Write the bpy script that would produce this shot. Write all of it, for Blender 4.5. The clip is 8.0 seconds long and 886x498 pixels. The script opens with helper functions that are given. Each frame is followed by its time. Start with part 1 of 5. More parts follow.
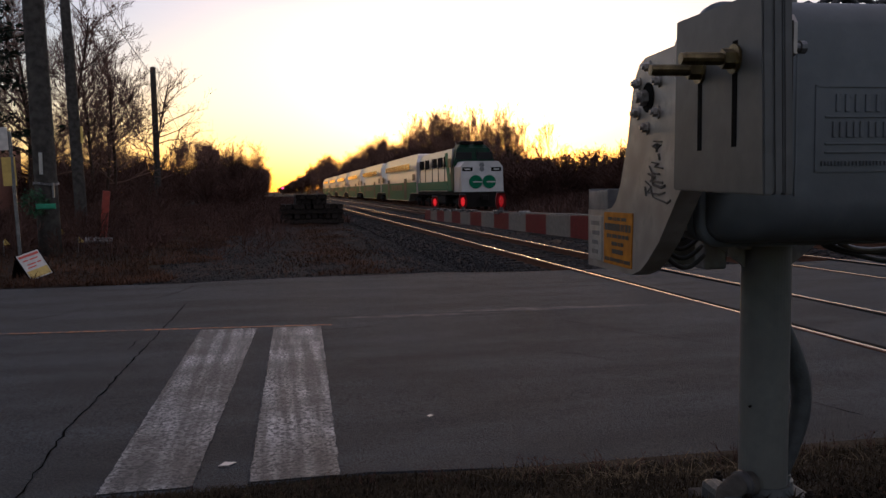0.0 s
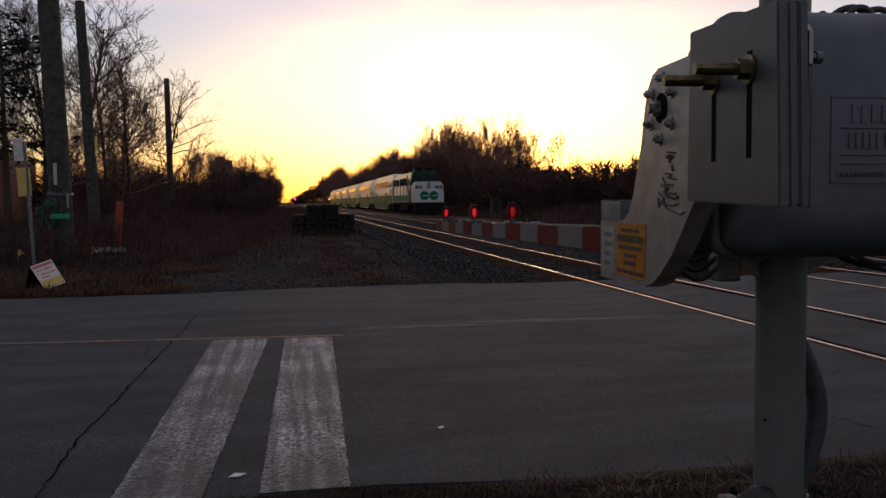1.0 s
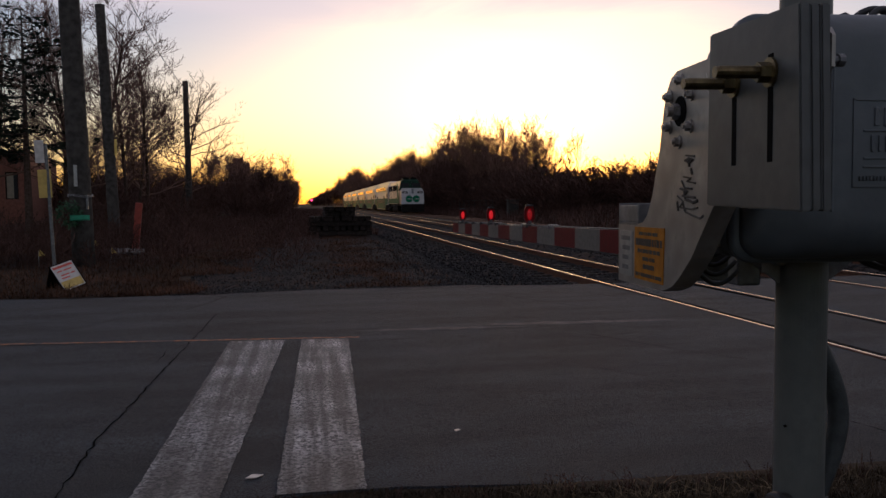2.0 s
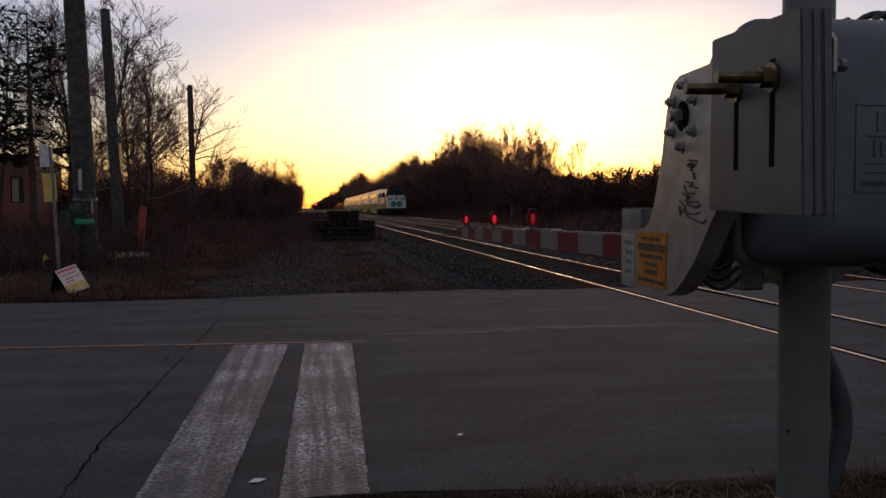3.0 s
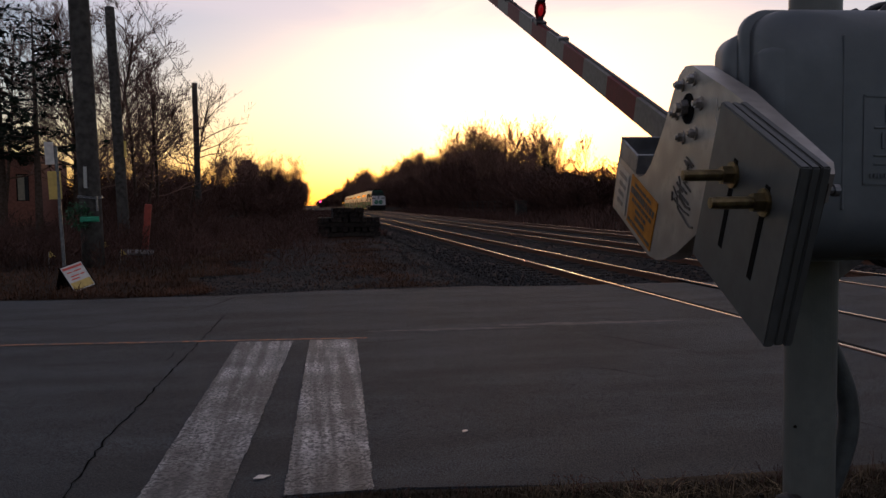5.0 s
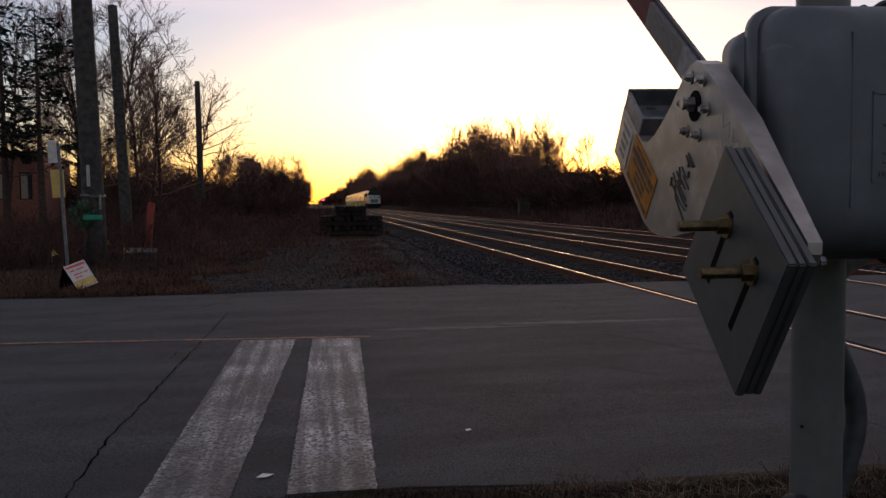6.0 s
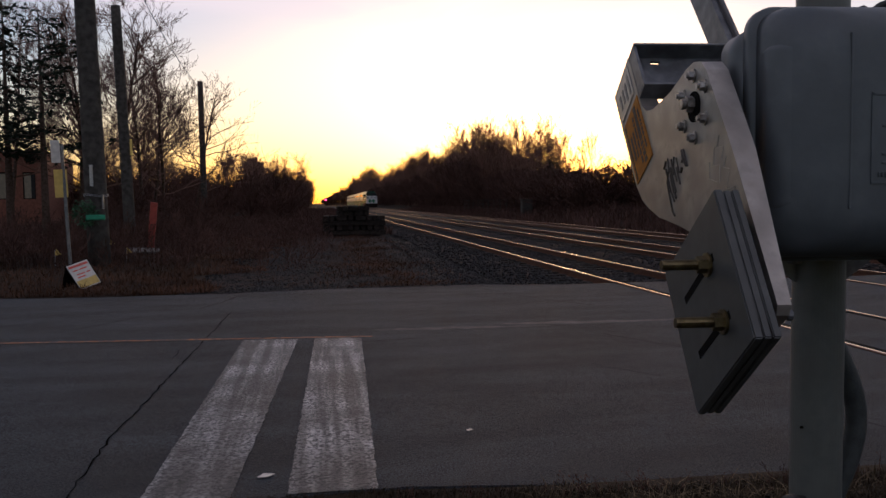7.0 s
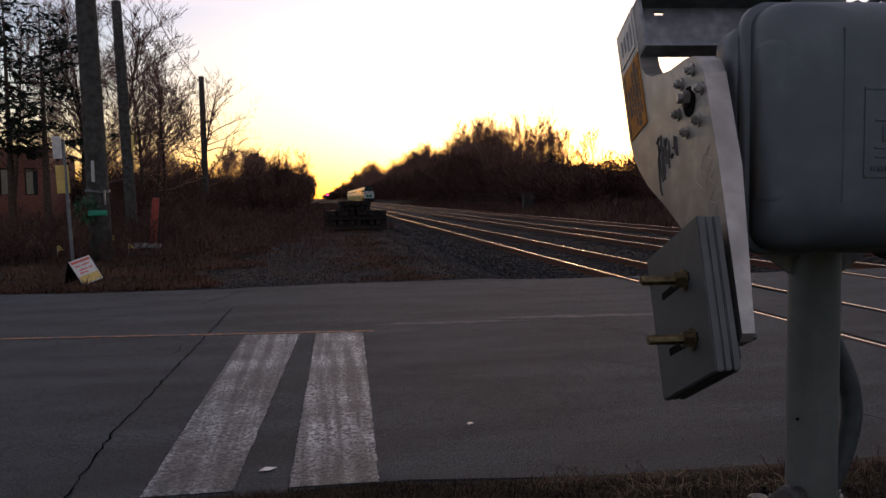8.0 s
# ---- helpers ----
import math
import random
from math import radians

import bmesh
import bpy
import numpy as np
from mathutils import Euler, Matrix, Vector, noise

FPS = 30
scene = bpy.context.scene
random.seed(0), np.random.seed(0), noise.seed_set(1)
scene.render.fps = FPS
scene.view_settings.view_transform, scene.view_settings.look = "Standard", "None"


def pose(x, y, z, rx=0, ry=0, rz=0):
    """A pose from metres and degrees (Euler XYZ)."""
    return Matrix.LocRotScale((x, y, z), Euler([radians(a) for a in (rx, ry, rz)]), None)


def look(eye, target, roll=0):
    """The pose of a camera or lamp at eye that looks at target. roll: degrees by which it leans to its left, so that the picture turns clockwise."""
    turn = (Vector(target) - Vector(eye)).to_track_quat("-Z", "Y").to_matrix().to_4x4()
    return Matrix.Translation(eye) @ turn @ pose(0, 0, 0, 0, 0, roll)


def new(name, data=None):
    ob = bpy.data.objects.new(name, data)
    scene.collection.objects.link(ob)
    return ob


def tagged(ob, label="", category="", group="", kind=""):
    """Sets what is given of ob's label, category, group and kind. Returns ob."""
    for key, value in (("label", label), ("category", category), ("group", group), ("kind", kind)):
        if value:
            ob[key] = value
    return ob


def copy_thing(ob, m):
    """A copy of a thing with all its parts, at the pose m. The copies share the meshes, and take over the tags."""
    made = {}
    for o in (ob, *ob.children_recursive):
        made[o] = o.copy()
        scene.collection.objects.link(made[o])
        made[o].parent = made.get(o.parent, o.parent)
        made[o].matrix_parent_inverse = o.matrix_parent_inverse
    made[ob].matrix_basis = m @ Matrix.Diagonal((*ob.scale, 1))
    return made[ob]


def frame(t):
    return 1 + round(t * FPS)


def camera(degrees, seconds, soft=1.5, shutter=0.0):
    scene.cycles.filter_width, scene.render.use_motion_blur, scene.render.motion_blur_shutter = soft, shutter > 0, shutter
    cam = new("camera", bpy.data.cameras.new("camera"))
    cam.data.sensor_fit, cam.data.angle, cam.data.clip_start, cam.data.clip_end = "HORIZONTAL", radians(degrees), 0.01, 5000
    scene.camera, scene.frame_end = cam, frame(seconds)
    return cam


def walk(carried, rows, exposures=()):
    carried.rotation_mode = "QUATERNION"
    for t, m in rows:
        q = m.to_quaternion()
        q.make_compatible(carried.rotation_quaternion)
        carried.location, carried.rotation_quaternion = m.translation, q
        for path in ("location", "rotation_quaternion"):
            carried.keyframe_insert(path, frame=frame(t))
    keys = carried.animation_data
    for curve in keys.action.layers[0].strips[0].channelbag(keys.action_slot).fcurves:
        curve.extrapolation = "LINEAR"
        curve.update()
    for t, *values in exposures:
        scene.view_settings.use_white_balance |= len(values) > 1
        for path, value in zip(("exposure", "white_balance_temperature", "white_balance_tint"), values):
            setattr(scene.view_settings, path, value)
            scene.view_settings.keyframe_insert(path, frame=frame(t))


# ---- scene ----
EXPO = 0.55
cam = camera(58, 8.0, soft=1.5)
# seconds, x, y, z, yaw, pitch, roll
PATH = [
    (0.0, -0.023, -0.024, 1.475, -11.59, -4.25, 0.73),
    (0.5, -0.024, -0.018, 1.475, -11.09, -3.81, 0.75),
    (1.0, -0.020, -0.012, 1.476, -10.77, -3.48, 0.67),
    (1.5, -0.023, -0.008, 1.479, -10.07, -3.46, 0.63),
    (3.0, -0.018, -0.010, 1.481, -9.32, -3.04, 0.55),
    (3.5, -0.018, -0.020, 1.480, -9.24, -3.02, 0.50),
    (4.0, -0.020, -0.022, 1.477, -9.16, -3.04, 0.55),
    (4.5, -0.012, -0.012, 1.475, -9.06, -3.14, 0.64),
    (6.0, -0.016, 0.018, 1.473, -8.80, -3.36, 0.69),
    (6.5, -0.013, 0.004, 1.476, -8.60, -3.29, 0.60),
    (7.0, -0.007, 0.014, 1.475, -8.60, -3.37, 0.67),
    (7.5, 0.001, 0.012, 1.476, -8.41, -3.55, 0.70),
    (8.0, -0.000, -0.008, 1.476, -8.48, -3.76, 0.86),
]
walk(cam, [(t, pose(x, y, z, 90 + p, r, w)) for t, x, y, z, w, p, r in PATH], exposures=[(t, EXPO + e, 5200, 14) for t, e in ((0.0, 0.3), (0.5, 0.2), (1.0, 0.05), (1.5, 0.0), (4.5, 0.0), (6.0, 0.15), (7.0, 0.25), (8.0, 0.45))])

# ---- light ----
SUN_AZ, SUN_EL = 14.5, 2.7          # degrees right of the tracks, above the horizon
world = bpy.data.worlds.new("sunset_sky")
scene.world = world
world.use_nodes = True
wt = world.node_tree
sky = wt.nodes.new("ShaderNodeTexSky")
sky.sky_type = "NISHITA"
sky.sun_disc = False
sky.sun_elevation = radians(SUN_EL)
sky.sun_rotation = radians(SUN_AZ)
sky.air_density, sky.dust_density, sky.ozone_density = 1.02, 1.25, 1.6
# evening air: a little less green
tint = wt.nodes.new("ShaderNodeMixRGB")
tint.blend_type = "MULTIPLY"
tint.inputs["Fac"].default_value = 1.0
tint.inputs["Color2"].default_value = (1.03, 0.975, 1.03, 1)
wt.links.new(sky.outputs[0], tint.inputs["Color1"])
wt.links.new(tint.outputs[0], wt.nodes["Background"].inputs[0])
wt.nodes["Background"].inputs[1].default_value = 0.15
sun = new("sun", bpy.data.lights.new("sun", "SUN"))
sun.data.energy, sun.data.angle, sun.data.color = 0.5, radians(10), (1.0, 0.55, 0.25)     # veiled by cloud and trees
sa, se = radians(SUN_AZ), radians(SUN_EL)
sun.matrix_world = look((0, 0, 30), (-math.sin(sa) * math.cos(se), -math.cos(sa) * math.cos(se), 30 - math.sin(se)))

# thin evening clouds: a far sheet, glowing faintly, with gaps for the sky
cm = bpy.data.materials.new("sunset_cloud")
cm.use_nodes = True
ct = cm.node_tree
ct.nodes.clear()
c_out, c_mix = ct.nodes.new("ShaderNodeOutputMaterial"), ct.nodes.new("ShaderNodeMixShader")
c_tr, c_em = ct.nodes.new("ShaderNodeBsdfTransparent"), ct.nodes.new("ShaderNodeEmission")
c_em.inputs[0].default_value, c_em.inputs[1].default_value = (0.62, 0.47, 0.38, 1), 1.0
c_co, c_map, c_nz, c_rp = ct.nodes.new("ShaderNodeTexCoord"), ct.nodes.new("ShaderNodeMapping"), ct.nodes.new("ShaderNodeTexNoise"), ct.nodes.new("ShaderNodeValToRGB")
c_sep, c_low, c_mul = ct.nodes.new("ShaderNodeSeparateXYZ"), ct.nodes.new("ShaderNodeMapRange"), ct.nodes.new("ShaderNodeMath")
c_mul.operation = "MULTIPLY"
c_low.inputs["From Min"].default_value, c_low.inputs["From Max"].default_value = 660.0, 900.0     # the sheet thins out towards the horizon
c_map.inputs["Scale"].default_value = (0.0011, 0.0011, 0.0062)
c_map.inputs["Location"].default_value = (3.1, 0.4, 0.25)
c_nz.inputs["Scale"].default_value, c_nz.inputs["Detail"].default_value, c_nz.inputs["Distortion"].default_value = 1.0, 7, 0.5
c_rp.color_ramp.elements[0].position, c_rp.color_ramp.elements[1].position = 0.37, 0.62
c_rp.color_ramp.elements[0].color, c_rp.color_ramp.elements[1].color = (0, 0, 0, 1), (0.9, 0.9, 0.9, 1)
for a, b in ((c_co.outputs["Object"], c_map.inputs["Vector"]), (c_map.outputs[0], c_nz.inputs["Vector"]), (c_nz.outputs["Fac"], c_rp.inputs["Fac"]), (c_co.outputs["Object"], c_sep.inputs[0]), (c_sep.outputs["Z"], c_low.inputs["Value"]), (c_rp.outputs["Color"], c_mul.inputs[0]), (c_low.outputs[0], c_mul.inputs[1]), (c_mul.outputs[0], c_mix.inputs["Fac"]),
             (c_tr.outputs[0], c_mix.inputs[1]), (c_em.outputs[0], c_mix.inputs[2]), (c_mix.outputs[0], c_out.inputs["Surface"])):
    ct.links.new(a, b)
# carried on all round: the unseen part is there to brighten the shaded foreground
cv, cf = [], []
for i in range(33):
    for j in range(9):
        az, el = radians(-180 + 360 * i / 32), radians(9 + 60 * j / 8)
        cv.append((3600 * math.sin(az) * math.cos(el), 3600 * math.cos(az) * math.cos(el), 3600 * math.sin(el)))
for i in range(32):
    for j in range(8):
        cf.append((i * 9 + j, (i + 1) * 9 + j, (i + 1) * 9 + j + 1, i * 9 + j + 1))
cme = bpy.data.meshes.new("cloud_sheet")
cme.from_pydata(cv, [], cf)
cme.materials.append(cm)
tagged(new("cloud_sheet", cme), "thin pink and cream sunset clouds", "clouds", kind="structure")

# ---- materials ----


def material(name, color, color2=None, rough=0.7, metal=0.0, scale=8.0, detail=6.0, bump=0.2, bscale=None, low=0.35, high=0.65,
             emit=None, power=0.0, coarse=None, random_value=0.0, island=0.0):
    """Two tones mixed by fine noise, a coarse stain layer, relief, and a small change from piece to piece."""
    m = bpy.data.materials.new(name)
    m.use_nodes = True
    nt = m.node_tree
    b = nt.nodes["Principled BSDF"]
    b.inputs["Roughness"].default_value, b.inputs["Metallic"].default_value = rough, metal
    tc = nt.nodes.new("ShaderNodeTexCoord")
    nz = nt.nodes.new("ShaderNodeTexNoise")
    nz.inputs["Scale"].default_value, nz.inputs["Detail"].default_value = scale, detail
    nt.links.new(tc.outputs["Object"], nz.inputs["Vector"])
    ramp = nt.nodes.new("ShaderNodeValToRGB")
    ramp.color_ramp.elements[0].position, ramp.color_ramp.elements[1].position = low, high
    c2 = color2 or tuple(c * 0.75 for c in color)
    ramp.color_ramp.elements[0].color, ramp.color_ramp.elements[1].color = (*c2, 1), (*color, 1)
    nt.links.new(nz.outputs["Fac"], ramp.inputs["Fac"])
    out = ramp.outputs["Color"]
    if coarse:
        cs, cc, amount = coarse
        n2 = nt.nodes.new("ShaderNodeTexNoise")
        n2.inputs["Scale"].default_value, n2.inputs["Detail"].default_value = cs, 4
        nt.links.new(tc.outputs["Object"], n2.inputs["Vector"])
        r2 = nt.nodes.new("ShaderNodeValToRGB")
        r2.color_ramp.elements[0].position, r2.color_ramp.elements[1].position = 0.42, 0.62
        r2.color_ramp.elements[0].color, r2.color_ramp.elements[1].color = (0, 0, 0, 1), (amount, amount, amount, 1)
        nt.links.new(n2.outputs["Fac"], r2.inputs["Fac"])
        mx = nt.nodes.new("ShaderNodeMixRGB")
        nt.links.new(r2.outputs["Color"], mx.inputs["Fac"])
        nt.links.new(out, mx.inputs["Color1"])
        mx.inputs["Color2"].default_value = (*cc, 1)
        out = mx.outputs["Color"]
    if random_value or island:
        src = nt.nodes.new("ShaderNodeObjectInfo").outputs["Random"] if random_value else nt.nodes.new("ShaderNodeNewGeometry").outputs["Random Per Island"]
        amount = random_value or island
        mr = nt.nodes.new("ShaderNodeMapRange")
        mr.inputs["To Min"].default_value, mr.inputs["To Max"].default_value = 1 - amount, 1 + amount
        nt.links.new(src, mr.inputs["Value"])
        hv = nt.nodes.new("ShaderNodeHueSaturation")
        nt.links.new(mr.outputs["Result"], hv.inputs["Value"])
        nt.links.new(out, hv.inputs["Color"])
        out = hv.outputs["Color"]
    nt.links.new(out, b.inputs["Base Color"])
    if bump:
        nb = nt.nodes.new("ShaderNodeTexNoise")
        nb.inputs["Scale"].default_value, nb.inputs["Detail"].default_value = bscale or scale * 4, 5
        nt.links.new(tc.outputs["Object"], nb.inputs["Vector"])
        bp = nt.nodes.new("ShaderNodeBump")
        bp.inputs["Strength"].default_value, bp.inputs["Distance"].default_value = bump, 0.02
        nt.links.new(nb.outputs["Fac"], bp.inputs["Height"])
        nt.links.new(bp.outputs["Normal"], b.inputs["Normal"])
    if emit:
        b.inputs["Emission Color"].default_value, b.inputs["Emission Strength"].default_value = (*emit, 1), power
    return m


M_ASPHALT = material("asphalt", (0.0385, 0.0470, 0.0555), (0.0092, 0.0112, 0.0136), 0.85, scale=75, low=0.43, high=0.58, bump=1.0, bscale=95, coarse=(5.0, (0.033, 0.038, 0.043), 0.45))
# long worn streaks along the driving direction
an = M_ASPHALT.node_tree
a_co, a_map, a_nz, a_rp, a_mx = (an.nodes.new("ShaderNode" + k) for k in ("TexCoord", "Mapping", "TexNoise", "ValToRGB", "MixRGB"))
a_map.inputs["Scale"].default_value = (0.45, 1.5, 1.0)
a_nz.inputs["Scale"].default_value, a_nz.inputs["Detail"].default_value = 1.2, 12
a_rp.color_ramp.elements[0].position, a_rp.color_ramp.elements[1].position = 0.36, 0.70
a_rp.color_ramp.elements[0].color, a_rp.color_ramp.elements[1].color = (0.62, 0.63, 0.64, 1), (1.36, 1.37, 1.38, 1)
a_mx.blend_type = "MULTIPLY"
a_mx.inputs["Fac"].default_value = 1.0
a_link = an.nodes["Principled BSDF"].inputs["Base Color"].links[0]
a_src = a_link.from_socket
an.links.new(a_co.outputs["Object"], a_map.inputs["Vector"])
an.links.new(a_map.outputs[0], a_nz.inputs["Vector"])
an.links.new(a_nz.outputs["Fac"], a_rp.inputs["Fac"])
an.links.new(a_src, a_mx.inputs["Color1"])
an.links.new(a_rp.outputs["Color"], a_mx.inputs["Color2"])
an.links.new(a_mx.outputs["Color"], an.nodes["Principled BSDF"].inputs["Base Color"])
M_WORN = material("worn_pale_asphalt", (0.070, 0.073, 0.077), (0.034, 0.037, 0.041), 0.8, scale=9, low=0.45, high=0.62, bump=0.4, bscale=90)
M_CRACK = material("crack_filler", (0.009, 0.009, 0.009), rough=1.0, scale=30, bump=0.0)
M_WHITE_LINE = material("worn_white_paint", (0.43, 0.44, 0.45), (0.033, 0.036, 0.040), 0.7, scale=48, detail=10.0, low=0.42, high=0.53, bump=0.3, bscale=150, coarse=(2.3, (0.10, 0.10, 0.10), 0.6))
# tyre streaks along the bars and across the lane
wn = M_WHITE_LINE.node_tree
w_src = wn.nodes["Principled BSDF"].inputs["Base Color"].links[0].from_socket
for w_scale, w_lo, w_hi, w_dark in (((13.0, 0.55, 1.0), 0.44, 0.60, 0.35), ((0.6, 1.3, 1.0), 0.38, 0.58, 0.5)):
    w_co, w_map, w_nz, w_rp, w_mx = (wn.nodes.new("ShaderNode" + k) for k in ("TexCoord", "Mapping", "TexNoise", "ValToRGB", "MixRGB"))
    w_map.inputs["Scale"].default_value = w_scale
    w_nz.inputs["Scale"].default_value, w_nz.inputs["Detail"].default_value = 1.0, 6
    w_rp.color_ramp.elements[0].position, w_rp.color_ramp.elements[1].position = w_lo, w_hi
    w_rp.color_ramp.elements[0].color, w_rp.color_ramp.elements[1].color = (w_dark, w_dark, w_dark, 1), (1, 1, 1, 1)
    w_mx.blend_type = "MULTIPLY"
    w_mx.inputs["Fac"].default_value = 1.0
    wn.links.new(w_co.outputs["Object"], w_map.inputs["Vector"])
    wn.links.new(w_map.outputs[0], w_nz.inputs["Vector"])
    wn.links.new(w_nz.outputs["Fac"], w_rp.inputs["Fac"])
    wn.links.new(w_src, w_mx.inputs["Color1"])
    wn.links.new(w_rp.outputs["Color"], w_mx.inputs["Color2"])
    w_src = w_mx.outputs["Color"]
# fine crazing where the paint has cracked with the asphalt
w_co, w_vo, w_rp, w_mx = (wn.nodes.new("ShaderNode" + k) for k in ("TexCoord", "TexVoronoi", "ValToRGB", "MixRGB"))
w_vo.feature = "DISTANCE_TO_EDGE"
w_vo.inputs["Scale"].default_value, w_vo.inputs["Randomness"].default_value = 15.0, 1.0
w_rp.color_ramp.elements[0].position, w_rp.color_ramp.elements[1].position = 0.03, 0.12
w_rp.color_ramp.elements[0].color, w_rp.color_ramp.elements[1].color = (0.3, 0.3, 0.3, 1), (1, 1, 1, 1)
w_mx.blend_type = "MULTIPLY"
w_mx.inputs["Fac"].default_value = 0.5
wn.links.new(w_co.outputs["Object"], w_vo.inputs["Vector"])
wn.links.new(w_vo.outputs["Distance"], w_rp.inputs["Fac"])
wn.links.new(w_src, w_mx.inputs["Color1"])
wn.links.new(w_rp.outputs["Color"], w_mx.inputs["Color2"])
wn.links.new(w_mx.outputs["Color"], wn.nodes["Principled BSDF"].inputs["Base Color"])
M_YELLOW_LINE = material("worn_yellow_paint", (0.28, 0.115, 0.036), (0.05, 0.04, 0.038), 0.8, scale=16, low=0.40, high=0.58, bump=0.2, bscale=150)
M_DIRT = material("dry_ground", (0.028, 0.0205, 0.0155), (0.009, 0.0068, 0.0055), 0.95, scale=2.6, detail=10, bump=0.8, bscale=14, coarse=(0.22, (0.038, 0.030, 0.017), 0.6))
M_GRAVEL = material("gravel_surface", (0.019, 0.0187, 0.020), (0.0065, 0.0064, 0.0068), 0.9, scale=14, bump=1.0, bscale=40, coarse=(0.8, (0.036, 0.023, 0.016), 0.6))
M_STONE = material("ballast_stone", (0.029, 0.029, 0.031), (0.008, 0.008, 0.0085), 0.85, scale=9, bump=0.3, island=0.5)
M_RAIL_HEAD = material("polished_rail_head", (0.36, 0.235, 0.16), (0.20, 0.13, 0.09), 0.24, 1.0, scale=12, bump=0.03)
M_RAIL_SIDE = material("rusty_rail_side", (0.11, 0.055, 0.035), (0.06, 0.03, 0.02), 0.8, 0.2, scale=20, bump=0.3)
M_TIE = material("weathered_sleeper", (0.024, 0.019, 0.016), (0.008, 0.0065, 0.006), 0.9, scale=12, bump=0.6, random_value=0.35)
M_GALV = material("galvanised_steel", (0.20, 0.205, 0.215), (0.13, 0.135, 0.145), 0.5, 0.6, scale=22, bump=0.08, coarse=(9.0, (0.085, 0.088, 0.095), 0.7))
M_ALU = material("scuffed_aluminium_plate", (0.37, 0.345, 0.32), (0.25, 0.235, 0.22), 0.40, 0.6, scale=22, detail=9.0, bump=0.03, coarse=(11.0, (0.20, 0.185, 0.17), 0.75))
M_GREY_PAINT = material("silver_grey_paint", (0.082, 0.094, 0.106), (0.066, 0.076, 0.087), 0.5, 0.15, scale=14, bump=0.03, coarse=(5.0, (0.052, 0.060, 0.068), 0.6))
M_MAST = material("weathered_mast_paint", (0.098, 0.104, 0.099), (0.076, 0.081, 0.078), 0.55, 0.2, scale=16, bump=0.05, coarse=(4.0, (0.075, 0.078, 0.074), 0.6))
M_CW = material("grey_cast_weight", (0.066, 0.070, 0.070), (0.05, 0.053, 0.053), 0.5, 0.2, scale=18, bump=0.02, coarse=(5.0, (0.038, 0.039, 0.04), 0.6))
M_BRASS = material("yellow_zinc_bolt", (0.20, 0.16, 0.08), (0.10, 0.078, 0.04), 0.35, 0.9, scale=40, bump=0.1)
M_STEEL_BOLT = material("dull_steel_bolt", (0.4, 0.39, 0.38), (0.2, 0.18, 0.16), 0.45, 0.9, scale=40, bump=0.15)
M_BLACK = material("black_slot", (0.006, 0.006, 0.006), rough=0.95, scale=20, bump=0.1)
M_BLACK_RUBBER = material("black_rubber", (0.02, 0.02, 0.022), rough=0.6, scale=20, bump=0.1)
M_CONDUIT = material("grey_flexible_conduit", (0.045, 0.050, 0.052), (0.03, 0.034, 0.036), 0.5, scale=20, bump=0.15)
M_STICKER = material("yellow_sticker", (0.36, 0.150, 0.005), (0.25, 0.10, 0.004), 0.6, scale=26, bump=0.03, coarse=(9.0, (0.22, 0.09, 0.008), 0.6))
M_INK = material("black_print", (0.03, 0.025, 0.02), rough=0.6, scale=20, bump=0.0)
M_LABEL = material("embossed_foil_label", (0.36, 0.355, 0.345), (0.27, 0.265, 0.26), 0.4, 0.6, scale=30, bump=0.1)
M_RED_STRIPE = material("red_reflective_sheet", (0.088, 0.003, 0.007), (0.062, 0.0025, 0.005), 0.55, scale=30, bump=0.05)
M_WHITE_STRIPE = material("white_reflective_sheet", (0.125, 0.118, 0.110), (0.092, 0.087, 0.081), 0.55, scale=30, bump=0.05)
M_RED_LENS = material("glowing_red_lens", (0.5, 0.01, 0.01), rough=0.25, scale=30, bump=0.0, emit=(1.0, 0.02, 0.02), power=0.30)
M_RED_LENS_DIM = material("unlit_red_lens", (0.06, 0.004, 0.005), rough=0.25, scale=30, bump=0.0, emit=(1.0, 0.02, 0.02), power=0.12)
M_LAMP_BODY = material("dark_red_lamp_body", (0.11, 0.006, 0.007), rough=0.6, scale=20, bump=0.05)
M_CONCRETE = material("concrete", (0.32, 0.31, 0.3), (0.22, 0.21, 0.2), 0.85, scale=12, bump=0.3)
M_POLE = material("weathered_grey_pole", (0.062, 0.058, 0.052), (0.03, 0.028, 0.026), 0.9, scale=7, bump=0.5)
M_BARK = material("dark_bark", (0.07, 0.05, 0.04), (0.035, 0.026, 0.02), 0.95, scale=10, bump=0.5)
M_FAR_TWIG = material("far_bare_twigs", (0.18, 0.105, 0.08), (0.10, 0.06, 0.046), 0.95, scale=0.3, bump=0.0, island=0.35)
M_TWIG = material("bare_twigs", (0.17, 0.105, 0.08), (0.09, 0.057, 0.044), 0.95, scale=0.6, bump=0.0, island=0.3)
M_NEEDLE = material("dark_needles", (0.017, 0.023, 0.014), (0.008, 0.012, 0.008), 0.8, scale=3, bump=0.0, island=0.4)
M_VERGE = material("dark_verge_grass", (0.034, 0.026, 0.016), (0.012, 0.0095, 0.0065), 0.95, scale=2.5, bump=0.0, island=0.5)
M_DRY_GRASS = material("dry_grass_blades", (0.088, 0.046, 0.028), (0.030, 0.018, 0.012), 0.9, scale=0.7, bump=0.0, island=0.4)
M_STRAW = material("pale_straw", (0.15, 0.115, 0.068), (0.03, 0.023, 0.014), 0.9, scale=0.9, bump=0.0, island=0.45)
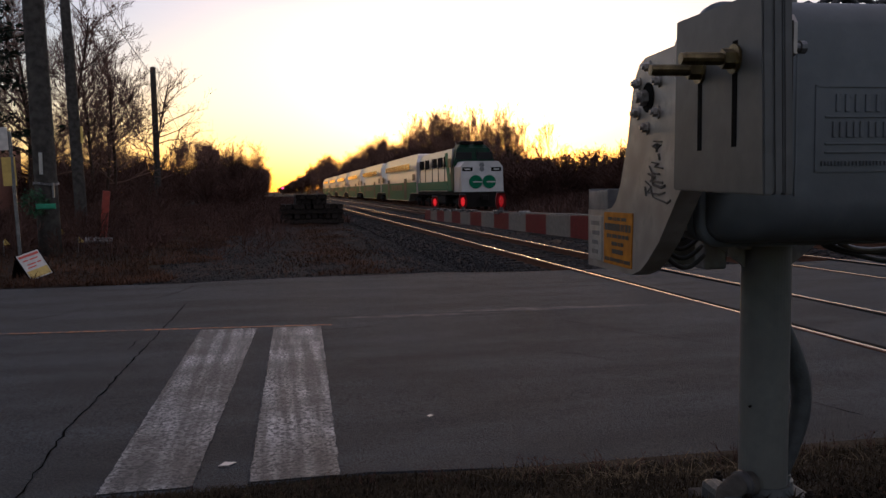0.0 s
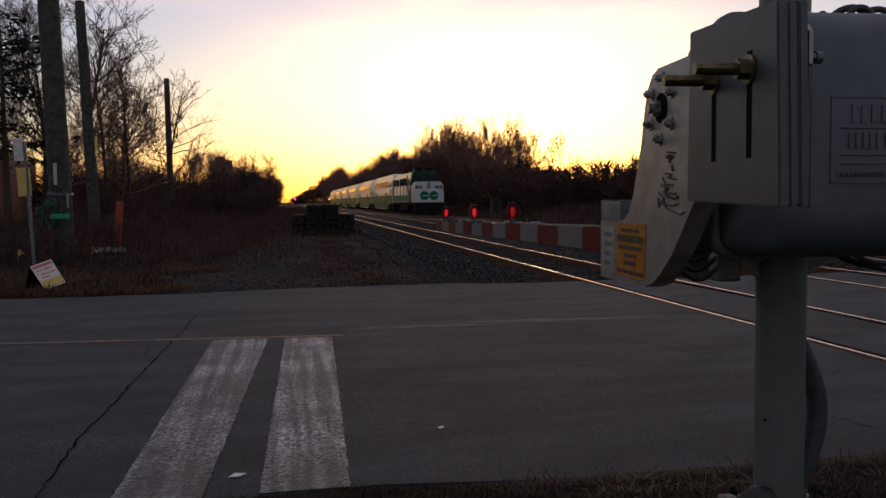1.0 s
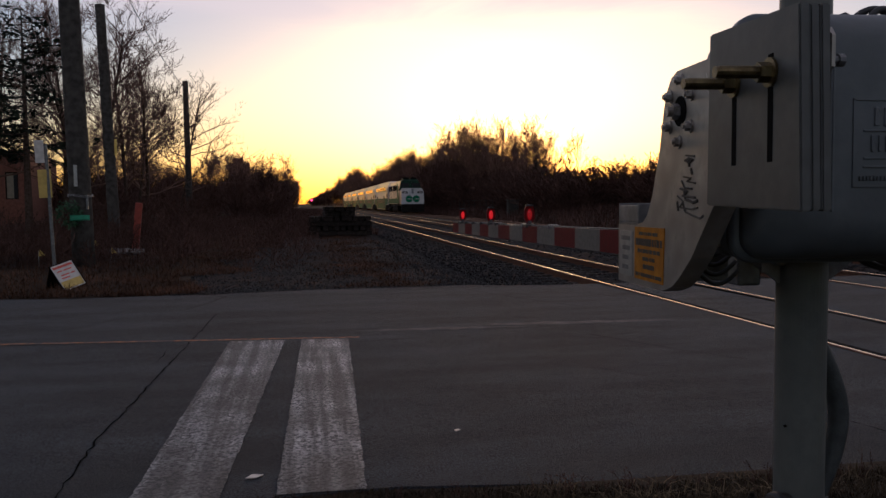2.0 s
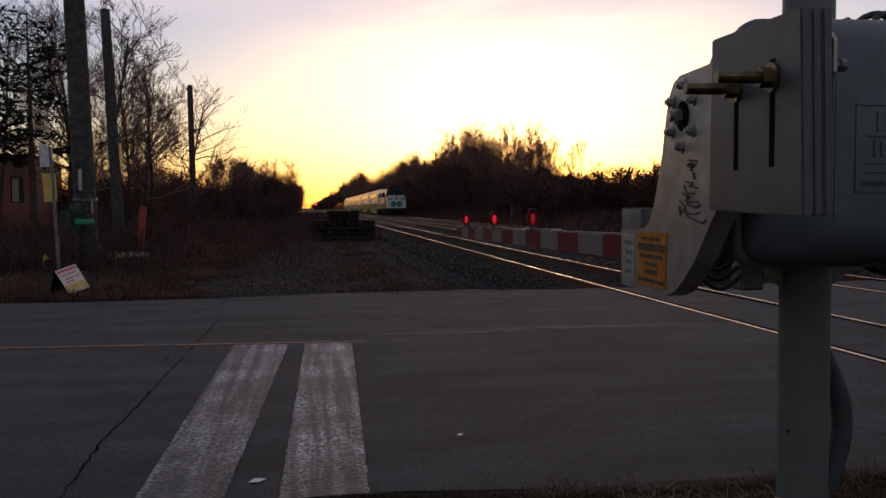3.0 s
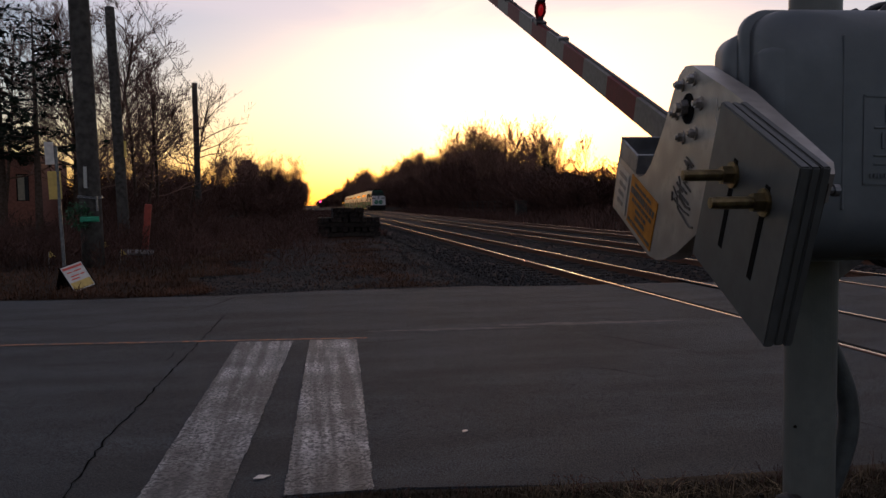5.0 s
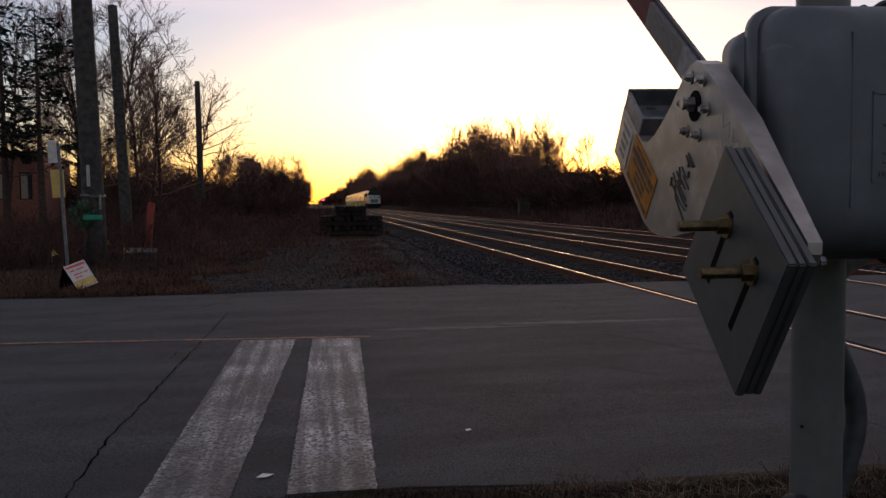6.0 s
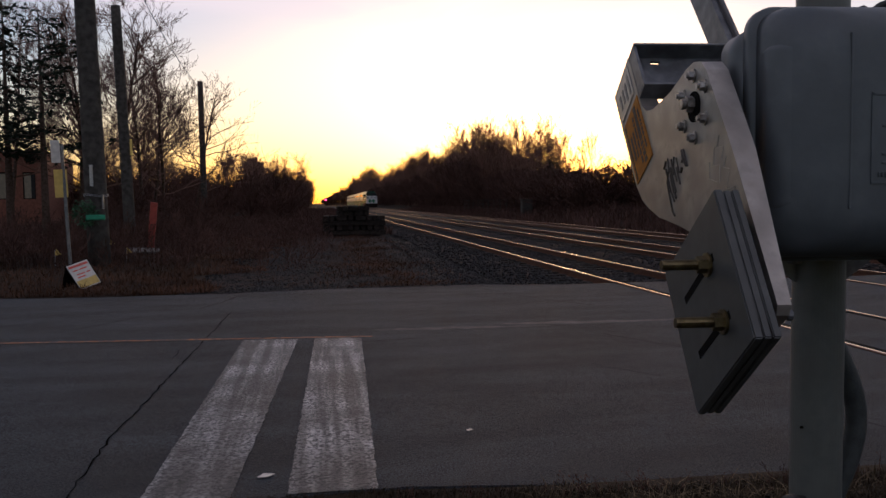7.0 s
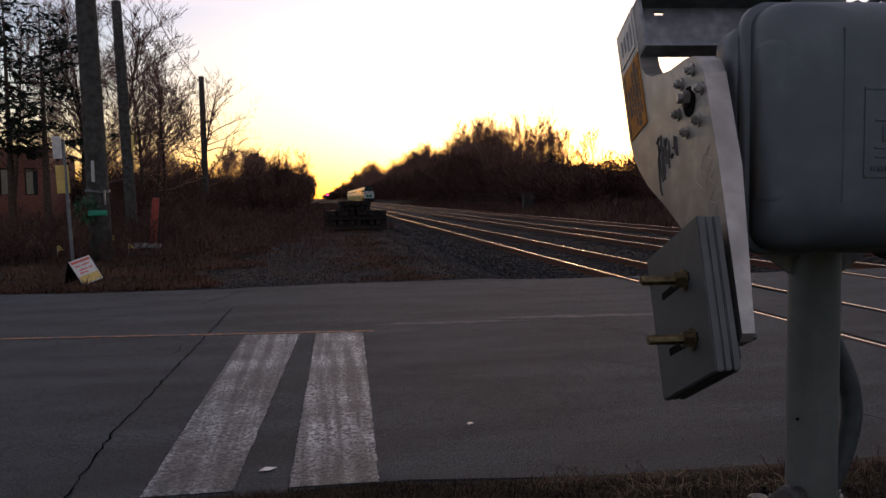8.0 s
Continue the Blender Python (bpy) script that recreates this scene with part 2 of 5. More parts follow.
M_SIGNAL = material("far_signal_glow", (0.5, 0.01, 0.03), rough=0.3, scale=30, bump=0.0, emit=(1.0, 0.03, 0.10), power=6.0)
M_WEED = material("brown_weed_stems", (0.088, 0.050, 0.040), (0.038, 0.023, 0.019), 0.95, scale=0.5, bump=0.0, island=0.4)
M_BRICK = material("brown_brick", (0.14, 0.062, 0.042), (0.09, 0.042, 0.03), 0.85, scale=5, bump=0.3)
M_GLASS = material("dark_window_glass", (0.012, 0.013, 0.015), rough=0.4, scale=2, bump=0.0)
M_PALE_GLASS = material("train_window_glass", (0.03, 0.03, 0.028), rough=0.12, scale=2, bump=0.0)
M_HATCH = material("weathered_hatch", (0.16, 0.155, 0.15), (0.06, 0.055, 0.05), 0.9, scale=9, bump=0.3)
M_CREAM = material("cream_panel", (0.16, 0.14, 0.095), rough=0.6, scale=5, bump=0.05)
M_TRAIN_WHITE = material("white_train_paint", (0.42, 0.425, 0.425), (0.33, 0.33, 0.33), 0.3, scale=1.5, bump=0.0, coarse=(0.6, (0.36, 0.34, 0.32), 0.6))
M_TRAIN_GREEN = material("green_train_paint", (0.012, 0.12, 0.06), (0.009, 0.09, 0.045), 0.5, scale=2, bump=0.0)
M_CAB = material("dark_green_cab_paint", (0.006, 0.028, 0.015), (0.004, 0.016, 0.009), 0.45, scale=2, bump=0.0)
M_TRAIN_DARK = material("dirty_underframe", (0.014, 0.013, 0.012), rough=0.85, scale=3, bump=0.2)
M_ROOF = material("weathered_train_roof", (0.42, 0.42, 0.42), (0.3, 0.3, 0.3), 0.4, 0.3, scale=2, bump=0.05)
M_ORANGE = material("orange_marker_plastic", (0.24, 0.032, 0.015), rough=0.6, scale=10, bump=0.05)
M_SIGN_YELLOW = material("yellow_sign_face", (0.5, 0.36, 0.08), rough=0.5, scale=10, bump=0.03)
M_SIGN_WHITE = material("white_sign_face", (0.5, 0.48, 0.45), rough=0.5, scale=10, bump=0.03)
M_SIGN_RED = material("red_sign_print", (0.5, 0.06, 0.04), rough=0.5, scale=10, bump=0.0)
M_GREEN_RIBBON = material("green_ribbon", (0.02, 0.22, 0.12), rough=0.5, scale=10, bump=0.0)
M_LEAF = material("evergreen_wreath_leaves", (0.03, 0.09, 0.035), (0.015, 0.045, 0.02), 0.7, scale=20, bump=0.0, island=0.4)
M_FAR_LEAF = material("last_dry_leaves", (0.42, 0.25, 0.07), rough=0.9, scale=2, bump=0.0, island=0.3)
# thin leaves let the low sun through
fl_nt = M_FAR_LEAF.node_tree
fl_bsdf, fl_out = fl_nt.nodes["Principled BSDF"], fl_nt.nodes["Material Output"]
fl_tr, fl_mx = fl_nt.nodes.new("ShaderNodeBsdfTranslucent"), fl_nt.nodes.new("ShaderNodeMixShader")
fl_tr.inputs["Color"].default_value = (0.75, 0.42, 0.10, 1)
fl_mx.inputs["Fac"].default_value = 0.6
fl_nt.links.new(fl_bsdf.outputs[0], fl_mx.inputs[1])
fl_nt.links.new(fl_tr.outputs[0], fl_mx.inputs[2])
fl_nt.links.new(fl_mx.outputs[0], fl_out.inputs["Surface"])

# rough, dusty and fibrous surfaces have hardly any gloss
for m, gloss in ((M_BLACK, 0.05), (M_DIRT, 0.08), (M_GRAVEL, 0.08), (M_STONE, 0.12), (M_TIE, 0.1), (M_TWIG, 0.05), (M_WEED, 0.05), (M_DRY_GRASS, 0.05), (M_STRAW, 0.05), (M_BARK, 0.05), (M_NEEDLE, 0.1), (M_POLE, 0.15),
                 (M_ASPHALT, 0.3), (M_WORN, 0.3), (M_BRICK, 0.15), (M_CONCRETE, 0.2), (M_RAIL_SIDE, 0.15), (M_TRAIN_GREEN, 0.08), (M_TRAIN_WHITE, 0.22), (M_PALE_GLASS, 0.3), (M_CAB, 0.1), (M_TRAIN_DARK, 0.05), (M_GLASS, 0.15), (M_STICKER, 0.15), (M_LAMP_BODY, 0.1), (M_CONDUIT, 0.2), (M_FAR_TWIG, 0.05), (M_VERGE, 0.05), (M_RED_STRIPE, 0.12), (M_WHITE_STRIPE, 0.15), (M_CRACK, 0.0), (M_HATCH, 0.1)):
    m.node_tree.nodes["Principled BSDF"].inputs["Specular IOR Level"].default_value = gloss

# ---- mesh helpers ----


def part(name, bm, mat, parent=None, label="", smooth=False, m=None):
    me = bpy.data.meshes.new(name)
    bm.to_mesh(me)
    bm.free()
    me.materials.append(mat)
    if smooth:
        for f in me.polygons:
            f.use_smooth = True
    ob = new(name, me)
    if parent is not None:
        ob.parent = parent
    if m is not None:
        ob.matrix_basis = m
    if label:
        ob["label"] = label
    return ob


def empty(name, m, label, category, group="", kind=""):
    ob = new(name)
    ob.matrix_basis = m
    return tagged(ob, label, category, group, kind)


def add_box(bm, x0, x1, y0, y1, z0, z1, bevel=0.0, seg=2):
    r = bmesh.ops.create_cube(bm, size=1.0, matrix=Matrix.Translation(((x0 + x1) / 2, (y0 + y1) / 2, (z0 + z1) / 2)) @ Matrix.Diagonal((x1 - x0, y1 - y0, z1 - z0, 1)))
    if bevel:
        es = list({e for v in r["verts"] for e in v.link_edges})
        bmesh.ops.bevel(bm, geom=es, offset=bevel, segments=seg, profile=0.5, affect="EDGES")
    return bm


def add_cyl(bm, p0, p1, r0, r1=None, n=12):
    p0, p1 = Vector(p0), Vector(p1)
    d = p1 - p0
    q = d.to_track_quat("Z", "Y").to_matrix().to_4x4()
    bmesh.ops.create_cone(bm, cap_ends=True, segments=n, radius1=r0, radius2=r0 if r1 is None else r1, depth=d.length,
                          matrix=Matrix.Translation((p0 + p1) / 2) @ q)
    return bm


def add_prism(bm, outline, x0, x1, axis="x"):
    """A flat outline drawn in two axes and given thickness along the third."""
    def at(a, b, c):
        return {"x": (c, a, b), "y": (a, c, b), "z": (a, b, c)}[axis]
    v0 = [bm.verts.new(at(a, b, x0)) for a, b in outline]
    v1 = [bm.verts.new(at(a, b, x1)) for a, b in outline]
    n = len(outline)
    bm.faces.new(v0)
    bm.faces.new(v1[::-1])
    for i in range(n):
        bm.faces.new((v0[i], v1[i], v1[(i + 1) % n], v0[(i + 1) % n]))
    bmesh.ops.recalc_face_normals(bm, faces=bm.faces)
    return bm


def add_tube(bm, pts, r, n=8, r1=None):
    """One smooth closed tube along points, tapering to r1."""
    pts = [Vector(p) for p in pts]
    rings = []
    u = None
    for i, p in enumerate(pts):
        d = (pts[min(i + 1, len(pts) - 1)] - pts[max(i - 1, 0)]).normalized()
        if u is None:
            u = d.orthogonal().normalized()
        u = (u - d * u.dot(d)).normalized()
        w = d.cross(u)
        k = r if r1 is None else r + (r1 - r) * i / (len(pts) - 1)
        rings.append([bm.verts.new(p + k * (math.cos(2 * math.pi * j / n) * u + math.sin(2 * math.pi * j / n) * w)) for j in range(n)])
    for a, b in zip(rings, rings[1:]):
        for j in range(n):
            bm.faces.new((a[j], a[(j + 1) % n], b[(j + 1) % n], b[j]))
    bm.faces.new(rings[0][::-1])
    bm.faces.new(rings[-1])
    bmesh.ops.recalc_face_normals(bm, faces=bm.faces)
    return bm


def box(*a, **k):
    return add_box(bmesh.new(), *a, **k)


def cyl(*a, **k):
    return add_cyl(bmesh.new(), *a, **k)


def prism(*a, **k):
    return add_prism(bmesh.new(), *a, **k)


def mesh_from(name, verts, faces, mat):
    me = bpy.data.meshes.new(name)
    me.from_pydata(verts, [], faces)
    me.materials.append(mat)
    return me


def mesh_arrays(name, verts, quads, mat):
    """A mesh out of numpy arrays of corners and of faces with equal corner counts."""
    me = bpy.data.meshes.new(name)
    k = quads.shape[1]
    me.vertices.add(len(verts))
    me.vertices.foreach_set("co", np.ascontiguousarray(verts, dtype=np.float32).ravel())
    me.loops.add(quads.size)
    me.loops.foreach_set("vertex_index", np.ascontiguousarray(quads, dtype=np.int32).ravel())
    me.polygons.add(len(quads))
    me.polygons.foreach_set("loop_start", np.arange(0, quads.size, k, dtype=np.int32))
    me.update(calc_edges=True)
    me.materials.append(mat)
    return me

# ---- ground, road, tracks ----
TRACKS = (5.89, 9.88, 13.87)          # centre lines


def height(x, y):
    """The lie of the land: a low verge before the road, a rise of dirt left of the tracks."""
    z = -0.03
    edge = 4.00 - 0.10 * min(1.5, max(0.0, x - 0.2))
    if y < edge + 0.3:
        z += 0.02 + 0.29 * min(1.75, max(0.0, edge - y))
    if y > 13.5:
        rise = min(1.0, (y - 13.5) / 6.0)
        left = min(1.0, max(0.0, (-1.5 - x) / 4.0))
        z += rise * (0.28 * left + 0.10 * noise.noise((x * 0.5, y * 0.3, 0.0)) - 0.05)
        if x > 2.5:
            z -= 0.30 * min(1.0, (x - 2.5) / 1.5)
        if x > 17.0:
            z += min(1.0, (x - 17.0) / 5.0) * 1.0
        if x > 24.0:
            z += min(1.0, (x - 24.0) / 12.0) * 2.6
    return z


def ground():
    xs = [-3000, -400, -120, -60, -40] + [-30 + 0.5 * i for i in range(121)] + [40, 60, 120, 400, 3000]
    ys = [-2000, -200, -40, -10] + [-4 + 0.4 * i for i in range(160)] + [62, 66, 70, 76, 84, 95, 110, 130, 160, 200, 260, 400, 800, 1500, 4000]
    verts = [(x, y, height(x, y)) for y in ys for x in xs]
    w = len(xs)
    faces = [(j * w + i, j * w + i + 1, (j + 1) * w + i + 1, (j + 1) * w + i) for j in range(len(ys) - 1) for i in range(w - 1)]
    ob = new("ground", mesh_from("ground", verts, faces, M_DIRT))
    for f in ob.data.polygons:
        f.use_smooth = True
    tagged(ob, "brown dry earth with dead grass beside the tracks", "ground", kind="structure")


def road_edge_far(x):
    e = 13.62 + 0.10 * math.sin(x * 0.7) + 0.06 * math.sin(x * 2.3 + 1)
    if -1.5 < x < 3.2:
        e += 0.18
    return e


def road_edge_near(x):
    return 4.04 - 0.10 * min(1.5, max(0.0, x - 0.2)) + 0.05 * math.sin(x * 1.3) + 0.03 * math.sin(x * 4.1)


def road():
    bm = bmesh.new()
    xs = [-200, -60, -30] + [-20 + 0.4 * i for i in range(110)] + [30, 60, 200]
    near = [bm.verts.new((x, road_edge_near(x), 0.0)) for x in xs]
    mid = [bm.verts.new((x, 8.8, 0.02)) for x in xs]
    far = [bm.verts.new((x, road_edge_far(x), 0.0)) for x in xs]
    nd = [bm.verts.new((v.co.x, v.co.y - 0.03, -0.12)) for v in near]
    fd = [bm.verts.new((v.co.x, v.co.y + 0.03, -0.12)) for v in far]
    for a, b in ((nd, near), (near, mid), (mid, far), (far, fd)):
        for i in range(len(xs) - 1):
            bm.faces.new((a[i], a[i + 1], b[i + 1], b[i]))
    ob = part("road", bm, M_ASPHALT)
    tagged(ob, "dark grey worn asphalt road crossing the railway", "road", kind="structure")
    # painted marks lie on the surface
    def strip(name, corners, mat, label):
        b2 = bmesh.new()
        n = 90
        (a0, a1), (b0, b1) = corners
        left = [Vector(a0).lerp(Vector(a1), i / n) for i in range(n + 1)]
        right = [Vector(b0).lerp(Vector(b1), i / n) for i in range(n + 1)]
        rnd = random.Random(len(name) + int(a0[0] * 100))
        def z(p):
            return 0.006 + 0.02 * (1 - abs(p.y - 8.8) / 4.8)
        l = [b2.verts.new((p.x + rnd.uniform(-.006, .006), p.y, z(p))) for p in left]
        r = [b2.verts.new((p.x + rnd.uniform(-.006, .006), p.y, z(p))) for p in right]
        for i in range(n):
            b2.faces.new((l[i], r[i], r[i + 1], l[i + 1]))
        o = part(name, b2, mat)
        tagged(o, label, "road marking", kind="structure")
    strip("stop_line", (((-0.94, 4.06), (-0.87, 8.72)), ((-0.49, 4.06), (-0.29, 8.66))), M_WHITE_LINE, "worn white painted stop bar on the asphalt")
    strip("stop_line", (((-0.21, 4.06), (-0.115, 8.66)), ((0.25, 4.06), (0.385, 8.60))), M_WHITE_LINE, "worn white painted stop bar on the asphalt")
    # centre line, broken off before the crossing
    b2 = bmesh.new()
    xs = [-20 + 0.5 * i for i in range(43)]
    lo = [b2.verts.new((x, 8.72 - 0.105 * x - 0.036, 0.0255)) for x in xs if x <= 0.6]
    hi = [b2.verts.new((x, 8.72 - 0.105 * x + 0.036, 0.0255)) for x in xs if x <= 0.6]
    for i in range(len(lo) - 1):
        b2.faces.new((lo[i], lo[i + 1], hi[i + 1], hi[i]))
    tagged(part("centre_line", b2, M_YELLOW_LINE), "faded orange-yellow centre line on the asphalt", "road marking", kind="structure")


def crack(points, width, seed):
    rnd = random.Random(seed)
    bm = bmesh.new()
    pts = []
    for (x0, y0), (x1, y1) in zip(points, points[1:]):
        n = max(2, int(math.hypot(x1 - x0, y1 - y0) / 0.09))
        pts += [(x0 + (x1 - x0) * i / n + rnd.uniform(-.013, .013), y0 + (y1 - y0) * i / n + rnd.uniform(-.01, .01)) for i in range(n)]
    pts.append(points[-1])
    prev = None
    for i, (x, y) in enumerate(pts):
        w = width * rnd.uniform(0.3, 1.1)
        dx, dy = (pts[min(i + 1, len(pts) - 1)][0] - pts[max(i - 1, 0)][0], pts[min(i + 1, len(pts) - 1)][1] - pts[max(i - 1, 0)][1])
        l = math.hypot(dx, dy) or 1
        z = 0.0045 + 0.02 * (1 - abs(y - 8.8) / 4.8)
        a = bm.verts.new((x - dy / l * w, y + dx / l * w, z))
        b = bm.verts.new((x + dy / l * w, y - dx / l * w, z))
        if prev:
            bm.faces.new((prev[0], prev[1], b, a))
        prev = (a, b)
    tagged(part("road_crack", bm, M_CRACK), "dark jagged crack in the asphalt", "crack", kind="structure")


def stones(name, places, mat, label, size=(0.02, 0.05), seed=3):
    """Loose stones: squashed, turned octahedra in one mesh."""
    rnd = np.random.RandomState(seed)
    n = len(places)
    base = np.array([(1, 0, 0), (-1, 0, 0), (0, 1, 0), (0, -1, 0), (0, 0, 1), (0, 0, -1)], float)
    tri = np.array([(0, 2, 4), (2, 1, 4), (1, 3, 4), (3, 0, 4), (2, 0, 5), (1, 2, 5), (3, 1, 5), (0, 3, 5)])
    s = rnd.uniform(size[0], size[1], (n, 1, 1)) * rnd.uniform(0.6, 1.2, (n, 1, 3))
    v = base[None] * (1 + rnd.uniform(-.3, .3, (n, 6, 1))) * s
    q = rnd.normal(size=(n, 4))
    q /= np.linalg.norm(q, axis=1)[:, None]
    w, x, y, z = q.T
    R = np.stack([1 - 2 * (y * y + z * z), 2 * (x * y - z * w), 2 * (x * z + y * w), 2 * (x * y + z * w), 1 - 2 * (x * x + z * z), 2 * (y * z - x * w),
                  2 * (x * z - y * w), 2 * (y * z + x * w), 1 - 2 * (x * x + y * y)], 1).reshape(n, 3, 3)
    v = np.einsum("nij,nkj->nki", R, v) + np.asarray(places)[:, None, :]
    f = (tri[None] + 6 * np.arange(n)[:, None, None]).reshape(-1, 3)
    ob = new(name, mesh_arrays(name, v.reshape(-1, 3), f, mat))
    tagged(ob, label, "gravel", kind="stuff")


def rail_mesh(y0, y1):
    """A rail with foot, web and head; the head's top is bright."""
    side = bmesh.new()
    ol = [(-0.075, -0.17), (0.075, -0.17), (0.075, -0.155), (0.012, -0.135), (0.012, -0.045), (0.036, -0.035), (0.036, 0.0), (0.024, 0.005), (-0.024, 0.005), (-0.036, 0.0), (-0.036, -0.035),
          (-0.012, -0.045), (-0.012, -0.135), (-0.075, -0.155)]
    add_prism(side, ol, y0, y1, axis="y")
    head = bmesh.new()
    add_prism(head, [(-0.022, -0.004), (0.022, -0.004), (0.022, 0.0065), (0.016, 0.0092), (-0.016, 0.0092), (-0.022, 0.0065)], y0, y1, axis="y")
    return side, head


def tracks():
    for k, cx in enumerate(TRACKS):
        tr = empty("railway_track", pose(cx, 0, 0), "railway track with shiny rail heads on dark ballast", "railway track", "railway tracks", "structure")
        bed = bmesh.new()
        for y0, y1 in ((13.9, 480), (-60, 4.0)):
            add_prism(bed, [(-2.0, -0.30), (-1.45, -0.13), (1.45, -0.13), (2.0, -0.30)], y0, y1, axis="y")
        part("ballast_bed", bed, M_GRAVEL, tr)
        for sx in (-0.7535, 0.7535):
            side, head = rail_mesh(-60, 480)
            r = part("rail", side, M_RAIL_SIDE, tr, "rusty steel rail", m=pose(sx, 0, 0.018))
            part("rail_head", head, M_RAIL_HEAD, r, "polished rail head")
            gap = bmesh.new()
            inner = 1 if sx < 0 else -1
            add_box(gap, sx + inner * 0.04 - (0.075 if inner < 0 else 0), sx + inner * 0.04 + (0.075 if inner > 0 else 0), 4.2, 13.8, 0.0, 0.0245)
            part("flangeway", gap, M_BLACK, tr, "black rubber flangeway strip")
        tie = prism([(-1.3, -0.02), (1.3, -0.02), (1.3, 0.0), (1.27, 0.012), (-1.27, 0.012), (-1.3, 0.0)], -0.11, 0.11, axis="y")
        first = part("sleeper", tie, M_TIE, tr, m=pose(0, 14.3, -0.12))
        rnd = random.Random(k)
        for i in range(1, (95 if k < 2 else 70)):
            o = new("sleeper", first.data)
            o.parent = tr
            o.matrix_basis = pose(rnd.uniform(-.03, .03), 14.3 + 0.56 * i, -0.12 + rnd.uniform(-.006, .008), 0, 0, rnd.uniform(-1, 1))
    # loose ballast, thick near the road and thinner away
    rnd = np.random.RandomState(5)
    pts = []
    for cx in TRACKS:
        for _ in range(16000 if cx < 7 else 9000):
            y = 13.9 + 45 * rnd.rand() ** 2.0
            x = cx + rnd.uniform(-2.3, 2.3)
            d = abs(x - cx)
            if abs(d - 0.7535) < 0.1:
                continue
            z = -0.125 if d < 1.45 else -0.125 - (d - 1.45) * 0.31
            pts.append((x, y, z + rnd.uniform(-.012, .012)))
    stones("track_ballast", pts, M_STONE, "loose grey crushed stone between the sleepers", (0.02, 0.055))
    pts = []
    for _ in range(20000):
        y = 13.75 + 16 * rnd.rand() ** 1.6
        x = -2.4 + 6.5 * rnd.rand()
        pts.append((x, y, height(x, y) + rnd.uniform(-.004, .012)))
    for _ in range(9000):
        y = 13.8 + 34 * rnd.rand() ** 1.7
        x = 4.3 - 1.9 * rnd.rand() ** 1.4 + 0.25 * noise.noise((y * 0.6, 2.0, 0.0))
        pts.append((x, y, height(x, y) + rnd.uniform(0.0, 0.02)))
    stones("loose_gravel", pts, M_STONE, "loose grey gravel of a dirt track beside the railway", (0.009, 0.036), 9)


def gravel_path():
    bm = bmesh.new()
    ys = [13.4 + 0.4 * i for i in range(70)]
    rows = []
    for y in ys:
        l = -2.6 + 0.06 * (y - 13.4) + 0.3 * noise.noise((y * 0.4, 3, 0))
        r = 4.15
        rows.append([bm.verts.new((l + (r - l) * i / 20, y, height(l + (r - l) * i / 20, y) + (0.014 if 0 < i < 20 else -0.05))) for i in range(21)])
    for a, b in zip(rows, rows[1:]):
        for i in range(20):
            bm.faces.new((a[i], a[i + 1], b[i + 1], b[i]))
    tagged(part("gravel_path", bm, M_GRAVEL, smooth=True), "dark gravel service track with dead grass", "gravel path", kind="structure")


ground()
road()
crack([(-1.31, 4.1), (-1.36, 5.2), (-1.33, 6.6), (-1.30, 8.2), (-1.27, 9.6), (-1.26, 11.0)], 0.008, 1)
crack([(-1.75, 11.6), (-1.5, 12.4), (-1.35, 13.2)], 0.008, 2)
crack([(-4.4, 9.9), (-3.9, 10.4), (-3.3, 10.7)], 0.008, 3)
crack([(-2.9, 10.0), (-2.6, 10.5), (-2.45, 10.9)], 0.008, 4)
crack([(2.6, 13.2), (3.2, 11.6), (3.7, 10.6)], 0.008, 5)
crack([(3.0, 8.3), (3.5, 7.3), (3.9, 6.7)], 0.008, 6)
crack([(0.3, 8.35), (1.0, 8.45)], 0.008, 7)
crack([(3.3, 5.12), (3.45, 4.8), (3.6, 4.35)], 0.008, 8)
crack([(2.25, 6.75), (2.5, 6.6), (2.75, 6.2)], 0.005, 9)
crack([(-1.28, 8.7), (-1.45, 8.3), (-1.44, 7.8)], 0.004, 10)


def worn_strip(x0, x1, y, w, seed):
    """A pale scuffed strip, thin and ragged, flush on the asphalt."""
    rnd = random.Random(seed)
    bm = bmesh.new()
    n = int((x1 - x0) / 0.12)
    prev = None
    for i in range(n + 1):
        u = i / n
        k = w * (0.15 + math.sin(math.pi * u)) * rnd.uniform(0.45, 1.1)
        x, c = x0 + (x1 - x0) * u, y - 0.06 * (x0 + (x1 - x0) * u) + rnd.uniform(-.02, .02)
        z = 0.0035 + 0.02 * (1 - abs(c - 8.8) / 4.8)
        a, b = bm.verts.new((x, c - k, z)), bm.verts.new((x, c + k, z))
        if prev:
            bm.faces.new((prev[0], a, b, prev[1]))
        prev = (a, b)
    tagged(part("worn_strip", bm, M_WORN), "pale scuffed strip worn into the asphalt", "road wear", kind="structure")


worn_strip(0.5, 2.6, 9.15, 0.09, 1)
worn_strip(1.9, 4.4, 9.35, 0.12, 2)
gravel_path()
tracks()

# ---- crossing gate ----
GATE = pose(1.485, 2.2425, 0.5565, 0, 0, -4.0) @ Matrix.Diagonal((0.75, 0.75, 0.75, 1))
HUB = (-0.707, -0.452, 1.536)


